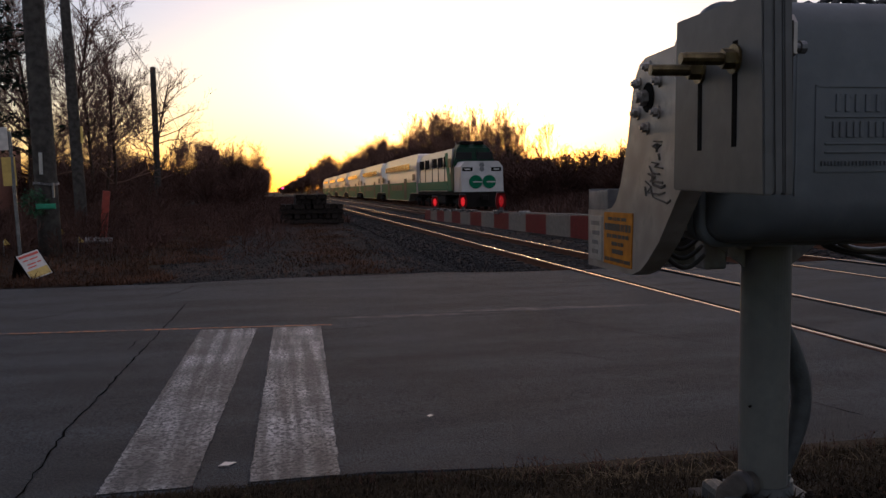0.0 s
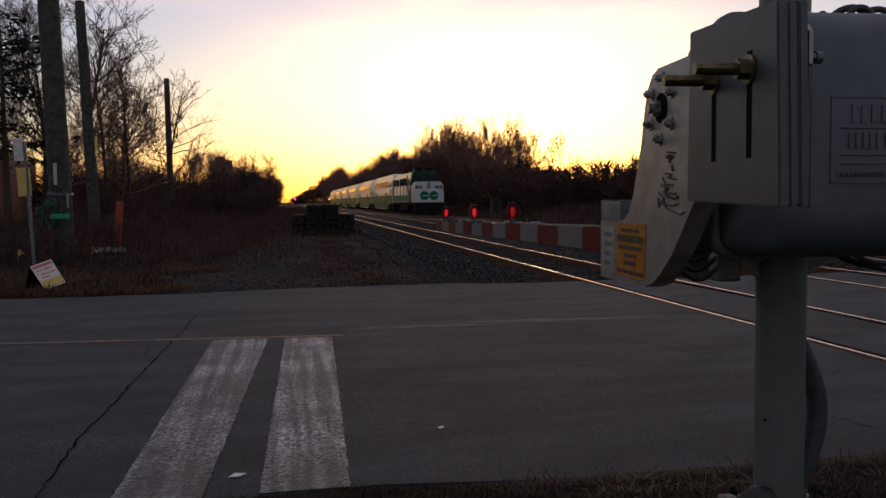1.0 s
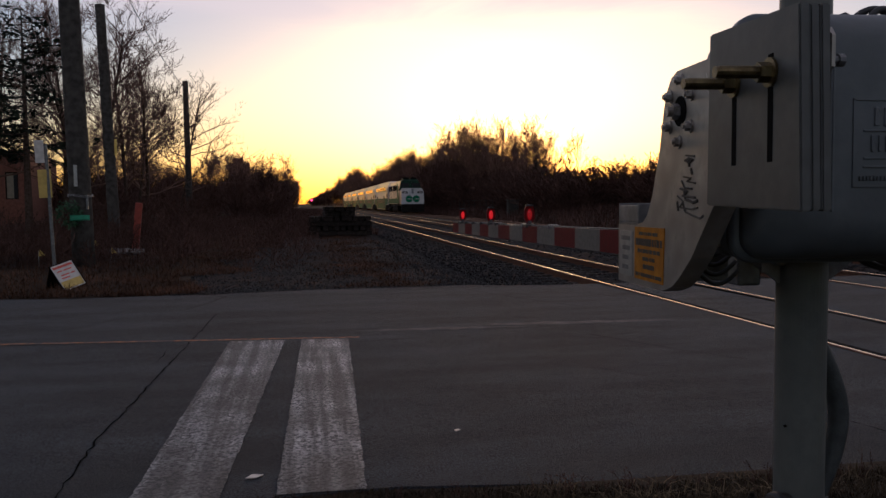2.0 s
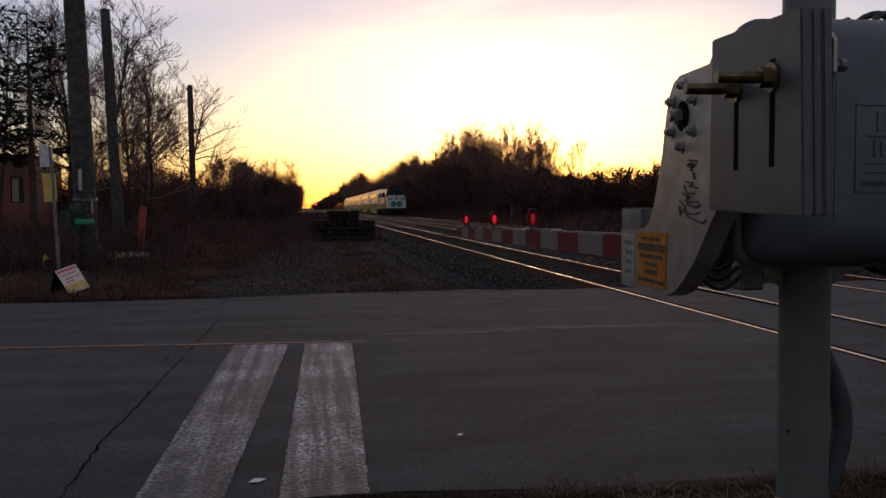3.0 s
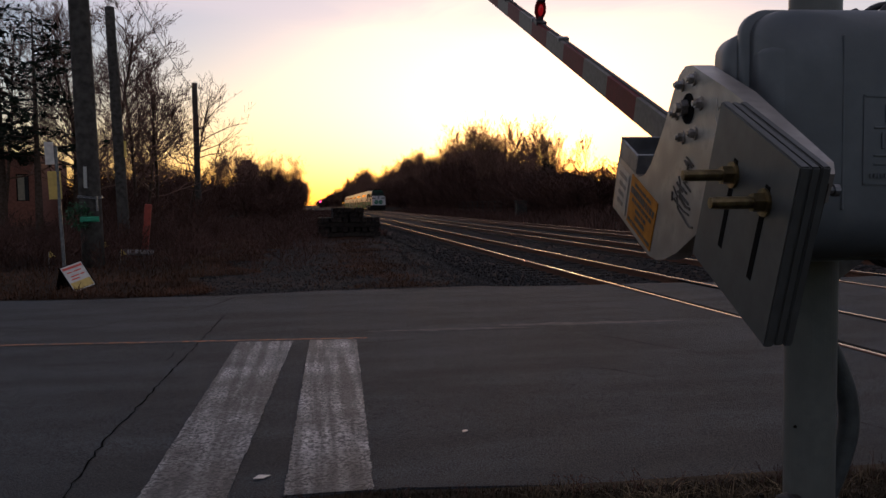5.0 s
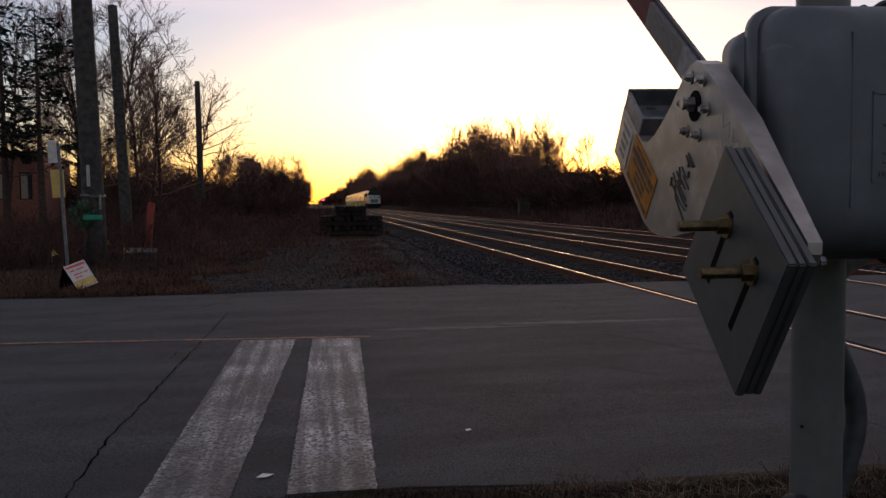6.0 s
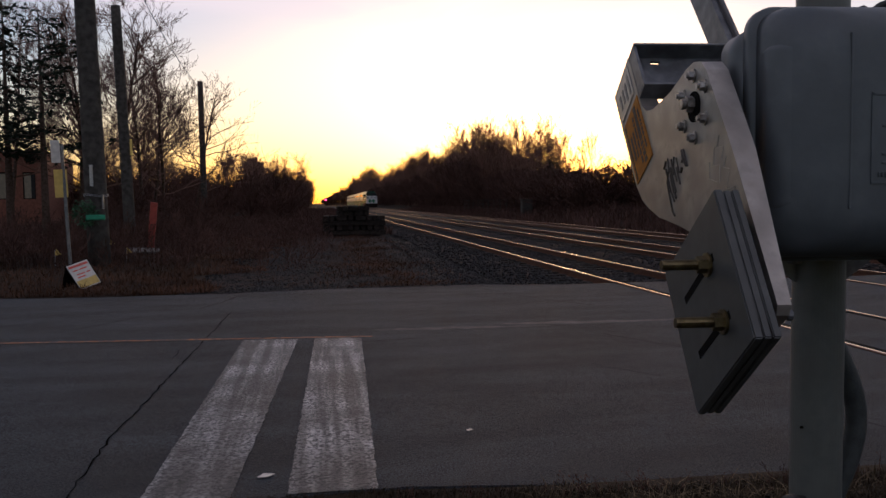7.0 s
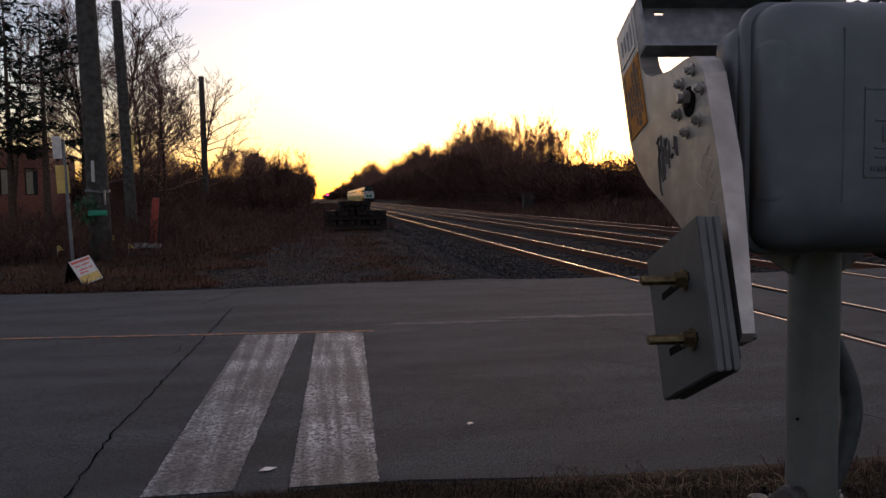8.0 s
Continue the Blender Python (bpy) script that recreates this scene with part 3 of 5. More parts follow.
def hexbolt(bm, x, y, z, r, length, thread=0.0):
    """A hexagon head with a washer on a face that looks to -x."""
    add_cyl(bm, (x, y, z), (x - 0.006, y, z), r * 1.45, n=16)
    add_cyl(bm, (x - 0.006, y, z), (x - 0.006 - length, y, z), r, n=6)
    if thread:
        add_cyl(bm, (x - 0.006 - length, y, z), (x - thread, y, z), r * 0.58, n=12)
    return bm


def crossing_gate():
    g = empty("crossing_gate", GATE, "grey crossing gate with counterweights and red-white striped arm", "crossing gate")
    # mast
    part("mast", cyl((0, 0, -0.1), (0, 0, 3.2), 0.100, 0.100, 40), M_MAST, g, "grey painted steel mast", smooth=False)
    part("mast_bolt", cyl((-0.086, -0.048, 0.30), (-0.094, -0.053, 0.30), 0.006, n=8), M_BLACK, g)
    fl = bmesh.new()
    add_box(fl, -0.19, 0.19, -0.18, 0.18, -0.15, -0.085, 0.03)
    add_box(fl, -0.24, -0.15, -0.15, 0.1, -0.16, -0.05, 0.03)
    add_cyl(fl, (0, 0, -0.1), (0, 0, -0.045), 0.135, 0.112, 32)
    base = part("base_casting", fl, M_CONDUIT, g)
    part("pipe_elbow", add_tube(bmesh.new(), [(-0.205, -0.08, -0.45), (-0.205, -0.08, -0.10), (-0.197, -0.08, -0.06), (-0.17, -0.08, -0.035), (-0.13, -0.07, -0.028), (-0.08, -0.06, -0.028)], 0.050, 18), M_POLE, g, "grey weathered pipe elbow", smooth=True)
    part("pipe_clamp", add_tube(bmesh.new(), [(-0.145, -0.073, -0.031), (-0.115, -0.067, -0.028)], 0.060, 18), M_BLACK_RUBBER, g, "black pipe clamp", smooth=True)
    for sx, sy in ((-1, -1), (1, -1), (-1, 1), (1, 1)):
        b = bmesh.new()
        add_cyl(b, (sx * 0.135, sy * 0.135, -0.085), (sx * 0.135, sy * 0.135, -0.06), 0.02, n=6)
        add_cyl(b, (sx * 0.135, sy * 0.135, -0.06), (sx * 0.135, sy * 0.135, -0.045), 0.011, n=10)
        part("anchor_nut", b, M_TIE, base)
    part("foundation", box(-0.24, 0.24, -0.24, 0.24, -0.9, -0.145, 0.02), M_POLE, g, "concrete foundation block")
    col = bmesh.new()
    add_cyl(col, (0, 0, 0.975), (0, 0, 1.03), 0.118, n=32)
    add_box(col, -0.14, -0.09, -0.05, 0.05, 0.96, 1.03, 0.008)
    add_prism(col, [(-0.30, 1.03), (-0.08, 1.03), (-0.08, 0.87)], -0.01, 0.01, axis="y")
    add_prism(col, [(0.30, 1.03), (0.08, 1.03), (0.08, 0.87)], -0.01, 0.01, axis="y")
    part("clamp", col, M_GALV, g, "galvanised clamp under the housing")
    # conduit behind the mast
    pts = []
    for i in range(25):
        u = i / 24
        pts.append((0.075 + 0.13 * math.sin(math.pi * min(1, u * 1.02)) ** 1.2, 0.03 + 0.05 * u, -0.08 + 0.80 * u))
    part("conduit", add_tube(bmesh.new(), pts, 0.042, 14), M_CONDUIT, g, "grey flexible cable conduit", smooth=True)
    part("conduit_coupling", add_cyl(cyl((0.085, 0.03, -0.1), (0.085, 0.03, -0.05), 0.065, n=20), (0.085, 0.03, -0.05), (0.09, 0.03, -0.02), 0.052, n=20), M_MAST, g)
    # housing: a back body, a flange and a bulging cover, lofted from rounded outlines
    def loft(sections, seg=8):
        """Rounded upright outlines (y, half width, bottom, top, corner radius) joined front to back."""
        b = bmesh.new()
        rings = []
        for y, hw, z0, z1, r in sections:
            ring = []
            for cx, cz, a0 in ((hw - r, z1 - r, 0), (-hw + r, z1 - r, 90), (-hw + r, z0 + r, 180), (hw - r, z0 + r, 270)):
                for i in range(seg + 1):
                    t = radians(a0 + 90 * i / seg)
                    ring.append(b.verts.new((cx + r * math.cos(t), y, cz + r * math.sin(t))))
            rings.append(ring)
        n = len(rings[0])
        for p, q in zip(rings, rings[1:]):
            for i in range(n):
                b.faces.new((p[i], p[(i + 1) % n], q[(i + 1) % n], q[i]))
        b.faces.new(rings[0])
        b.faces.new(rings[-1][::-1])
        bmesh.ops.recalc_face_normals(b, faces=b.faces)
        return b
    part("housing_body", loft([(-0.38, 0.56, 1.06, 1.75, 0.06), (-0.40, 0.592, 1.035, 1.785, 0.075), (-0.555, 0.594, 1.03, 1.79, 0.075)]), M_GREY_PAINT, g, "rounded silver-grey mechanism housing", smooth=True)
    part("flange", loft([(-0.550, 0.574, 1.03, 1.825, 0.075), (-0.556, 0.586, 1.018, 1.837, 0.08), (-0.592, 0.586, 1.018, 1.837, 0.08), (-0.600, 0.577, 1.026, 1.828, 0.08)]), M_GREY_PAINT, g, "raised flange round the housing", smooth=True)
    cover = part("housing_cover", loft([(-0.598, 0.563, 1.034, 1.822, 0.075), (-0.635, 0.563, 1.034, 1.822, 0.08), (-0.672, 0.556, 1.040, 1.819, 0.09), (-0.705, 0.538, 1.054, 1.810, 0.11), (-0.733, 0.505, 1.078, 1.795, 0.13),
                                        (-0.755, 0.455, 1.110, 1.775, 0.14), (-0.769, 0.400, 1.142, 1.752, 0.14), (-0.775, 0.348, 1.175, 1.730, 0.13), (-0.775, 0.20, 1.30, 1.60, 0.06)]), M_GREY_PAINT, g, "bulging cover of the housing", smooth=True)
    rb = loft([(-0.630, 0.5665, 1.19, 1.70, 0.03), (-0.672, 0.5605, 1.18, 1.71, 0.03), (-0.705, 0.543, 1.18, 1.71, 0.03), (-0.727, 0.515, 1.19, 1.70, 0.03), (-0.735, 0.48, 1.21, 1.68, 0.03)])
    part("cover_panel", rb, M_GREY_PAINT, cover, "raised side panel of the cover", smooth=True)
    part("cover_seam", box(-0.352, -0.345, -0.7775, -0.765, 1.19, 1.72, 0.002), M_GREY_PAINT, cover, "fine seam of the cover")
    part("side_latch", add_cyl(cyl((-0.60, -0.50, 1.09), (-0.585, -0.50, 1.09), 0.020, n=12), (-0.612, -0.50, 1.09), (-0.60, -0.50, 1.09), 0.012, n=6), M_STEEL_BOLT, g, "small steel bolt head")
    # raised maker's plate: a frame and plain bars
    fr = bmesh.new()
    for a in ((-0.285, 0.055, 1.265, 1.272), (-0.285, 0.055, 1.533, 1.54), (-0.285, -0.278, 1.265, 1.54), (0.048, 0.055, 1.265, 1.54)):
        add_box(fr, a[0], a[1], -0.779, -0.77, a[2], a[3])
    plate = part("maker_plate", fr, M_GREY_PAINT, g, "raised maker's frame with cast lettering bars")
    rl = random.Random(5)
    for z0, z1, x0, x1, w in ((1.455, 1.512, -0.215, 0.03, 0.030), (1.375, 1.425, -0.225, 0.02, 0.024), (1.285, 1.300, -0.262, 0.044, 0.011)):
        x = x0
        while x < x1 - w:
            part("raised_bar", box(x, x + w * 0.45, -0.7805, -0.77, z0, z1, 0.0015, 1), M_GREY_PAINT, plate)
            if rl.random() < 0.75:
                zc = rl.choice((z0, (z0 + z1) / 2, z1 - (z1 - z0) * 0.2))
                part("raised_bar", box(x + w * 0.45, x + w * 0.8, -0.7800, -0.77, zc, zc + (z1 - z0) * 0.2), M_GREY_PAINT, plate)
            x += w * rl.uniform(0.95, 1.25)
    for z in (1.437, 1.352, 1.325):
        part("raised_bar", box(-0.25, 0.02, -0.7795, -0.77, z, z + 0.006, 0.001, 1), M_GREY_PAINT, plate)
    # hoses slung under the housing
    for k in range(3):
        pts = [(0.10 + 0.55 * u, -0.30 + 0.05 * k, 1.02 - (0.055 + 0.022 * k) * math.sin(math.pi * u) ** 0.7 - 0.01 * math.sin(9 * u + k)) for u in [i / 16 for i in range(17)]]
        part("hose", add_tube(bmesh.new(), pts, 0.011, 8), M_CONDUIT if k else M_GALV, g, "hose slung under the housing", smooth=True)
    # cable loops on top and a bracket of the bell
    loops = bmesh.new()
    for k in range(3):
        c = Vector((-0.02 + 0.11 * k, -0.47 + 0.02 * k, 1.775))
        add_tube(loops, [c + Vector((0.07 * math.cos(t), 0.01 * math.sin(3 * t), 0.05 * math.sin(t) + 0.06)) for t in [math.pi * i / 10 for i in range(11)]], 0.012, 8)
    part("cable_loop", loops, M_BLACK_RUBBER, g, "black cable loops", smooth=True)
    part("cable_loop", add_tube(bmesh.new(), [(-0.02 + 0.05 * math.cos(t), -0.52, 1.82 + 0.055 * math.sin(t)) for t in [math.pi * i / 12 for i in range(13)]], 0.012, 8), M_BLACK_RUBBER, g, "black bent cable", smooth=True)
    part("cable", add_tube(bmesh.new(), [(-0.17 + 0.04 * i, -0.47, 1.835 + 0.018 * math.sin(i * 1.7)) for i in range(14)], 0.022, 10), M_BLACK_RUBBER, g, "thick black cable", smooth=True)
    # shaft
    part("shaft", add_cyl(cyl((-0.60, HUB[1], HUB[2]), (-0.50, HUB[1], HUB[2]), 0.055, n=24), (-0.58, HUB[1], HUB[2]), (-0.55, HUB[1], HUB[2]), 0.085, n=24), M_BLACK_RUBBER, g, "dark greased shaft")

    # swinging part, about the shaft
    ol = [(0.67, -0.405), (0.44, -0.400), (0.375, -0.392), (0.325, -0.365), (0.275, -0.30), (0.235, -0.215), (0.195, -0.12), (0.155, 0.02), (0.125, 0.085), (0.085, 0.125), (0.03, 0.142),
          (-0.30, 0.140), (-0.83, 0.108), (-0.85, 0.085), (-0.85, 0.01), (-0.70, -0.03), (-0.52, -0.10), (-0.38, -0.225), (-0.25, -0.345), (-0.10, -0.50), (0.0, -0.575), (0.07, -0.615), (0.16, -0.640), (0.67, -0.645)]
    bm = prism(ol, 0.0, 0.012)
    # flange round the plate's rim
    n = len(ol)
    rings = []
    for i in range(n):
        (p, q), (a, b), (c, d) = ol[i - 1], ol[i], ol[(i + 1) % n]
        u, v = Vector((b - q, p - a)).normalized(), Vector((d - b, a - c)).normalized()
        m = (u + v) * (0.012 / max(0.5, 1 + u.dot(v)))
        f = 0.075 - 0.04 * max(0.0, (-a - 0.4) / 0.48)
        rings.append([bm.verts.new(w) for w in ((0.012, a, b), (f, a, b), (f, a - m.x, b - m.y), (0.012, a - m.x, b - m.y))])
    for i in range(n):
        r, s = rings[i], rings[(i + 1) % n]
        for k in range(3):
            bm.faces.new((r[k], s[k], s[k + 1], r[k + 1]))
    bmesh.ops.remove_doubles(bm, verts=bm.verts, dist=0.0002)
    bmesh.ops.recalc_face_normals(bm, faces=bm.faces)
    sw = part("swing_bracket", bm, M_ALU, g, "scuffed aluminium swing bracket", m=pose(*HUB))
    for k in range(6):
        t = radians(94 - 60 * k)
        part("bracket_bolt", hexbolt(bmesh.new(), 0.0, 0.105 * math.cos(t), 0.105 * math.sin(t), 0.016, 0.016, 0.030), M_STEEL_BOLT, sw)
    # flat black disc stands for the dark hub recess; nothing is cut in
    hb = add_cyl(bmesh.new(), (0.002, 0, 0), (-0.004, 0, 0), 0.052, n=28)
    part("hub_ring", hb, M_BLACK, sw, "flat black disc in place of the hub recess")
    part("hub_nut", add_cyl(cyl((-0.004, 0.012, 0), (-0.028, 0.012, 0), 0.028, n=6), (-0.028, 0.012, 0), (-0.045, 0.012, 0), 0.018, n=14), M_STEEL_BOLT, sw, "yellow zinc hub nut")
    # counterweight of three slabs with slots and long bolts
    co = [(-0.474, 0.16), (-0.943, 0.138), (-0.963, -0.335), (-0.461, -0.321)]
    def inset(e):
        mx, mz = sum(p[0] for p in co) / 4, sum(p[1] for p in co) / 4
        return [(mx + (p[0] - mx) * e, mz + (p[1] - mz) * e) for p in co]
    for k, (x0, x1, e) in enumerate(((-0.108, -0.082, 1.0), (-0.0805, -0.057, 0.992), (-0.0555, -0.032, 0.996))):
        b = prism(inset(e), x0, x1)
        bmesh.ops.bevel(b, geom=list(b.edges), offset=0.004, segments=2, affect="EDGES")
        w = part("counterweight_slab", b, M_CW, sw, "flat grey cast counterweight slab")
    # added dark filler: the shade of the gap behind the slabs, as colour
    part("spacer_plate", box(-0.032, -0.001, -0.90, -0.53, -0.22, 0.08, 0.003), M_TIE, sw, "dark filler for the shaded gap behind the slabs")
    rust = bmesh.new()
    for k, (x, y0, y1) in enumerate(((-0.0813, -0.936, -0.50), (-0.0562, -0.936, -0.50))):
        add_box(rust, x - 0.0014, x + 0.0014, y0, y1, -0.316, 0.135)
    part("rust_seam", rust, M_TIE, sw, "rusty joint between the slabs")
    for y, z in ((-0.63, 0.0), (-0.82, 0.0)):
        sl = bmesh.new()
        add_box(sl, -0.1090, -0.1065, y - 0.013, y + 0.013, z - 0.215, z + 0.045, 0.001)
        part("slot", sl, M_BLACK, sw, "dark slot in the counterweight")
        b = hexbolt(bmesh.new(), -0.109, y, z, 0.025, 0.028, 0.140)
        for k in range(26):
            add_cyl(b, (-0.148 - 0.0036 * k, y, z), (-0.1498 - 0.0036 * k, y, z), 0.0158, n=12)
        part("counterweight_bolt", b, M_BRASS, sw, "long yellow zinc bolt with nut and washer")
    part("rear_pin", add_cyl(cyl((0.0, -0.82, 0.03), (0.07, -0.82, 0.03), 0.011, n=10), (0.06, -0.82, 0.03), (0.075, -0.82, 0.03), 0.016, n=10), M_GALV, sw, "small steel pin")
    # sticker with bars of print, foil label
    st = prism([(0.455, -0.410), (0.135, -0.408), (0.150, -0.617), (0.455, -0.617)], -0.004, 0.0)
    sticker = part("sticker", st, M_STICKER, sw, "yellow emergency notice sticker with black print")
    pr = bmesh.new()
    for z, y0, y1, h in ((-0.435, 0.20, 0.40, 0.013), (-0.468, 0.155, 0.44, 0.028), (-0.503, 0.175, 0.415, 0.015), (-0.533, 0.23, 0.36, 0.015), (-0.563, 0.235, 0.355, 0.018), (-0.597, 0.16, 0.44, 0.014)):
        rnd = random.Random(int(-z * 1000))
        y = y0
        while y < y1:
            w = rnd.uniform(0.010, 0.020)
            add_box(pr, -0.0055, -0.0035, y, min(y + w, y1), z - h / 2, z + h / 2)
            y += w + rnd.choice((0.003, 0.003, 0.004, 0.009))
    part("sticker_print", pr, M_INK, sw, "black bars of print")
    lb = part("foil_label", box(-0.003, 0.0, 0.49, 0.645, -0.615, -0.43, 0.001), M_LABEL, sw, "embossed foil label")
    for z in (-0.46, -0.50, -0.54, -0.58):
        part("raised_bar", box(-0.0048, -0.002, 0.515 + 0.02 * (z < -0.52), 0.62 - 0.015 * (z < -0.48), z - 0.009, z + 0.009), M_GALV, sw)
    # scrawl of paint marker
    sc = bmesh.new()
    strokes = [((0.045, -0.115), (0.005, -0.125)), ((0.05, -0.14), (0.03, -0.155), (0.01, -0.14), (0.03, -0.13), (0.05, -0.14)), ((0.03, -0.13), (0.03, -0.175)), ((0.02, -0.185), (0.015, -0.215)),
               ((0.055, -0.225), (0.02, -0.235), (0.04, -0.25), (0.0, -0.262)), ((0.065, -0.245), (0.05, -0.285), (0.015, -0.29)), ((0.07, -0.285), (0.035, -0.305), (0.06, -0.325), (0.0, -0.335)),
               ((0.05, -0.30), (0.045, -0.345), (0.01, -0.36), (-0.01, -0.35)), ((0.085, -0.325), (0.055, -0.355), (0.075, -0.385), (0.02, -0.395), (-0.01, -0.385)), ((0.06, -0.36), (0.045, -0.41), (0.015, -0.425), (-0.02, -0.44), (-0.035, -0.425)),
               ((0.085, -0.355), (0.08, -0.405))]
    for k, st2 in enumerate(strokes):
        add_tube(sc, [(-0.0015, 1.8 * a - 0.135, 0.65 * b - 0.080) for a, b in st2], 0.0034 + 0.0006 * (k % 4), 5)
    part("paint_scrawl", sc, M_INK, sw, "black paint-marker scrawl")
    pale = bmesh.new()
    for st2 in (((-0.085, 0.045), (-0.10, 0.0), (-0.12, 0.05), (-0.135, 0.0)), ((-0.145, 0.05), (-0.155, 0.0), (-0.175, 0.04)), ((-0.09, -0.02), (-0.12, -0.07), (-0.14, -0.02), (-0.17, -0.06)),
               ((-0.10, -0.09), (-0.13, -0.13), (-0.16, -0.08)), ((-0.18, 0.03), (-0.20, -0.03), (-0.22, 0.04), (-0.24, -0.02)), ((-0.20, -0.06), (-0.25, -0.09), (-0.23, -0.03))):
        add_tube(pale, [(-0.0008, 1.5 * a - 0.08, 0.8 * b + 0.06) for a, b in st2], 0.0010, 5)
    part("scratched_scrawl", pale, M_SIGN_WHITE, sw, "pale scratched scrawl")
    # adapter channel behind the bracket, which carries the arm
    for y0 in (0.425, 0.653):
        part("channel_flange", box(0.0, 0.66, y0, y0 + 0.012, -0.405, -0.317, 0.002, 1), M_GALV, sw, "galvanised channel flange")
    ch = bmesh.new()
    cxs, cys = (0.0, 0.085, 0.125, 0.66), (0.437, 0.455, 0.472, 0.618, 0.635, 0.653)
    grid = [[ch.verts.new((x, y, -0.393)) for x in cxs] for y in cys]
    for j in range(5):
        for i in range(3):
            if not (i == 1 and j in (1, 3)):
                ch.faces.new((grid[j][i], grid[j][i + 1], grid[j + 1][i + 1], grid[j + 1][i]))
    ext = bmesh.ops.extrude_face_region(ch, geom=list(ch.faces))
    bmesh.ops.translate(ch, verts=[v for v in ext["geom"] if isinstance(v, bmesh.types.BMVert)], vec=(0, 0, -0.012))
    bmesh.ops.recalc_face_normals(ch, faces=ch.faces)
    part("end_plate", box(0.0, 0.012, 0.438, 0.652, -0.392, -0.325, 0.002), M_GALV, sw, "galvanised end plate")
    part("spacer_block", box(0.43, 0.53, 0.45, 0.64, -0.66, -0.406, 0.01), M_GALV, sw, "galvanised spacer block under the channel")
    part("adapter_channel", ch, M_GALV, sw, "galvanised channel that carries the arm")
    part("cable_plate", box(0.20, 0.32, 0.30, 0.306, -0.62, -0.50, 0.004), M_GALV, sw, "small galvanised cable plate")
    for k in range(4):
        arc = [(0.16 + 0.16 * u, 0.28 - 0.02 * k, -0.47 - 0.035 * k - 0.05 * math.sin(math.pi * u)) for u in [i / 10 for i in range(11)]]
        part("lamp_cable", add_tube(bmesh.new(), arc, 0.009, 8), M_BLACK_RUBBER, sw, "black lamp cable", smooth=True)
    # arm: tapered beam in alternate red and white sheets
    s, d = Vector((0.48, 2.443, -0.638)), Vector((-0.0393, 1.0, -0.016))
    STRIPE = 0.5419
    def piece(k0, k1):
        b = bmesh.new()
        vs = []
        for k in (k0, k1):
            o = s + d * (STRIPE * k)
            h = 0.145 - 0.011 * k / 12
            vs += [b.verts.new(o + Vector(v)) for v in ((-0.033, 0, 0), (0.033, 0, 0), (0.033, 0, h), (-0.033, 0, h))]
        for q in ((0, 1, 2, 3), (7, 6, 5, 4), (0, 4, 5, 1), (1, 5, 6, 2), (2, 6, 7, 3), (3, 7, 4, 0)):
            b.faces.new([vs[i] for i in q])
        bmesh.ops.recalc_face_normals(b, faces=b.faces)
        return b
    for k in range(12):
        red = k % 2 == 1
        part("arm_stripe", piece(k, k + 1), M_RED_STRIPE if red else M_WHITE_STRIPE, sw, "red reflective stripe" if red else "white reflective stripe")
    part("arm_stripe", piece(-1, 0), M_RED_STRIPE, sw, "red reflective stripe")
    part("arm_stripe", piece(-2, -1), M_WHITE_STRIPE, sw, "white reflective stripe")
    part("arm_root", piece(-3.7, -2), M_GALV, sw, "bare aluminium root of the arm")
    rib = bmesh.new()
    for k0, k1 in ((-3.6, 5.6), (5.6, 12)):
        a, b = s + d * (STRIPE * k0), s + d * (STRIPE * k1)
        add_tube(rib, [a + Vector((0.005, 0, 0.152)), b + Vector((0.005, 0, 0.142))], 0.009, 6)
    part("arm_cable", rib, M_BLACK_RUBBER, sw, "black cable along the top of the arm")
    for k in (2.3, 4.0, 6.3, 7.0, 8.0, 9.0, 10.0, 11.0):
        o = s + d * (STRIPE * k)
        part("cable_clip", box(o.x - 0.04, o.x + 0.045, o.y - 0.03, o.y + 0.03, o.z + 0.128, o.z + 0.164, 0.004), M_BLACK_RUBBER if k > 5 else M_GALV, sw)
    # lamps: the tip lamp and the middle one glow, the near one is between flashes
    for k, lens in ((3.8, M_RED_LENS_DIM), (7.1, M_RED_LENS), (10.75, M_RED_LENS)):
        o = s + d * (STRIPE * k) + Vector((0.005, 0, 0.142))
        base = part("arm_lamp", add_cyl(bmesh.new(), o, o + Vector((0, 0, 0.05)), 0.034, 0.026, 14), M_BLACK_RUBBER, sw, "black base of a gate arm lamp")
        foot = add_box(bmesh.new(), o.x - 0.045, o.x + 0.045, o.y - 0.10, o.y + 0.06, o.z - 0.012, o.z + 0.018, 0.004)
        part("lamp_foot", foot, M_BLACK_RUBBER, base, "black clamp under the lamp")
        for sy in (-1, 1):
            b = add_cyl(bmesh.new(), (0, 0, 0), (0, sy * 0.03, 0), 0.024, 0.014, 20)
            for v in b.verts:
                v.co = Vector((v.co.x, v.co.y, v.co.z * 2.1)) + o + Vector((0, sy * 0.021, 0.106))
            part("lens", b, lens, base, "oval red lens")
        rim = [(-0.026, 0.03), (0.026, 0.03), (0.047, 0.075), (0.047, 0.135), (0.030, 0.188), (-0.030, 0.188), (-0.047, 0.135), (-0.047, 0.075)]
        part("lamp_housing", prism([(o.x + a, o.z + b) for a, b in rim], o.y - 0.02, o.y + 0.02, axis="y"), M_LAMP_BODY, base, "dark red lamp housing")
        part("lamp_cap", box(o.x - 0.033, o.x + 0.033, o.y - 0.035, o.y + 0.035, o.z + 0.180, o.z + 0.196, 0.005), M_BLACK_RUBBER, base, "black lamp cap")
    return sw


SWING = crossing_gate()

# ---- train ----
TRAIN_X = TRACKS[2]


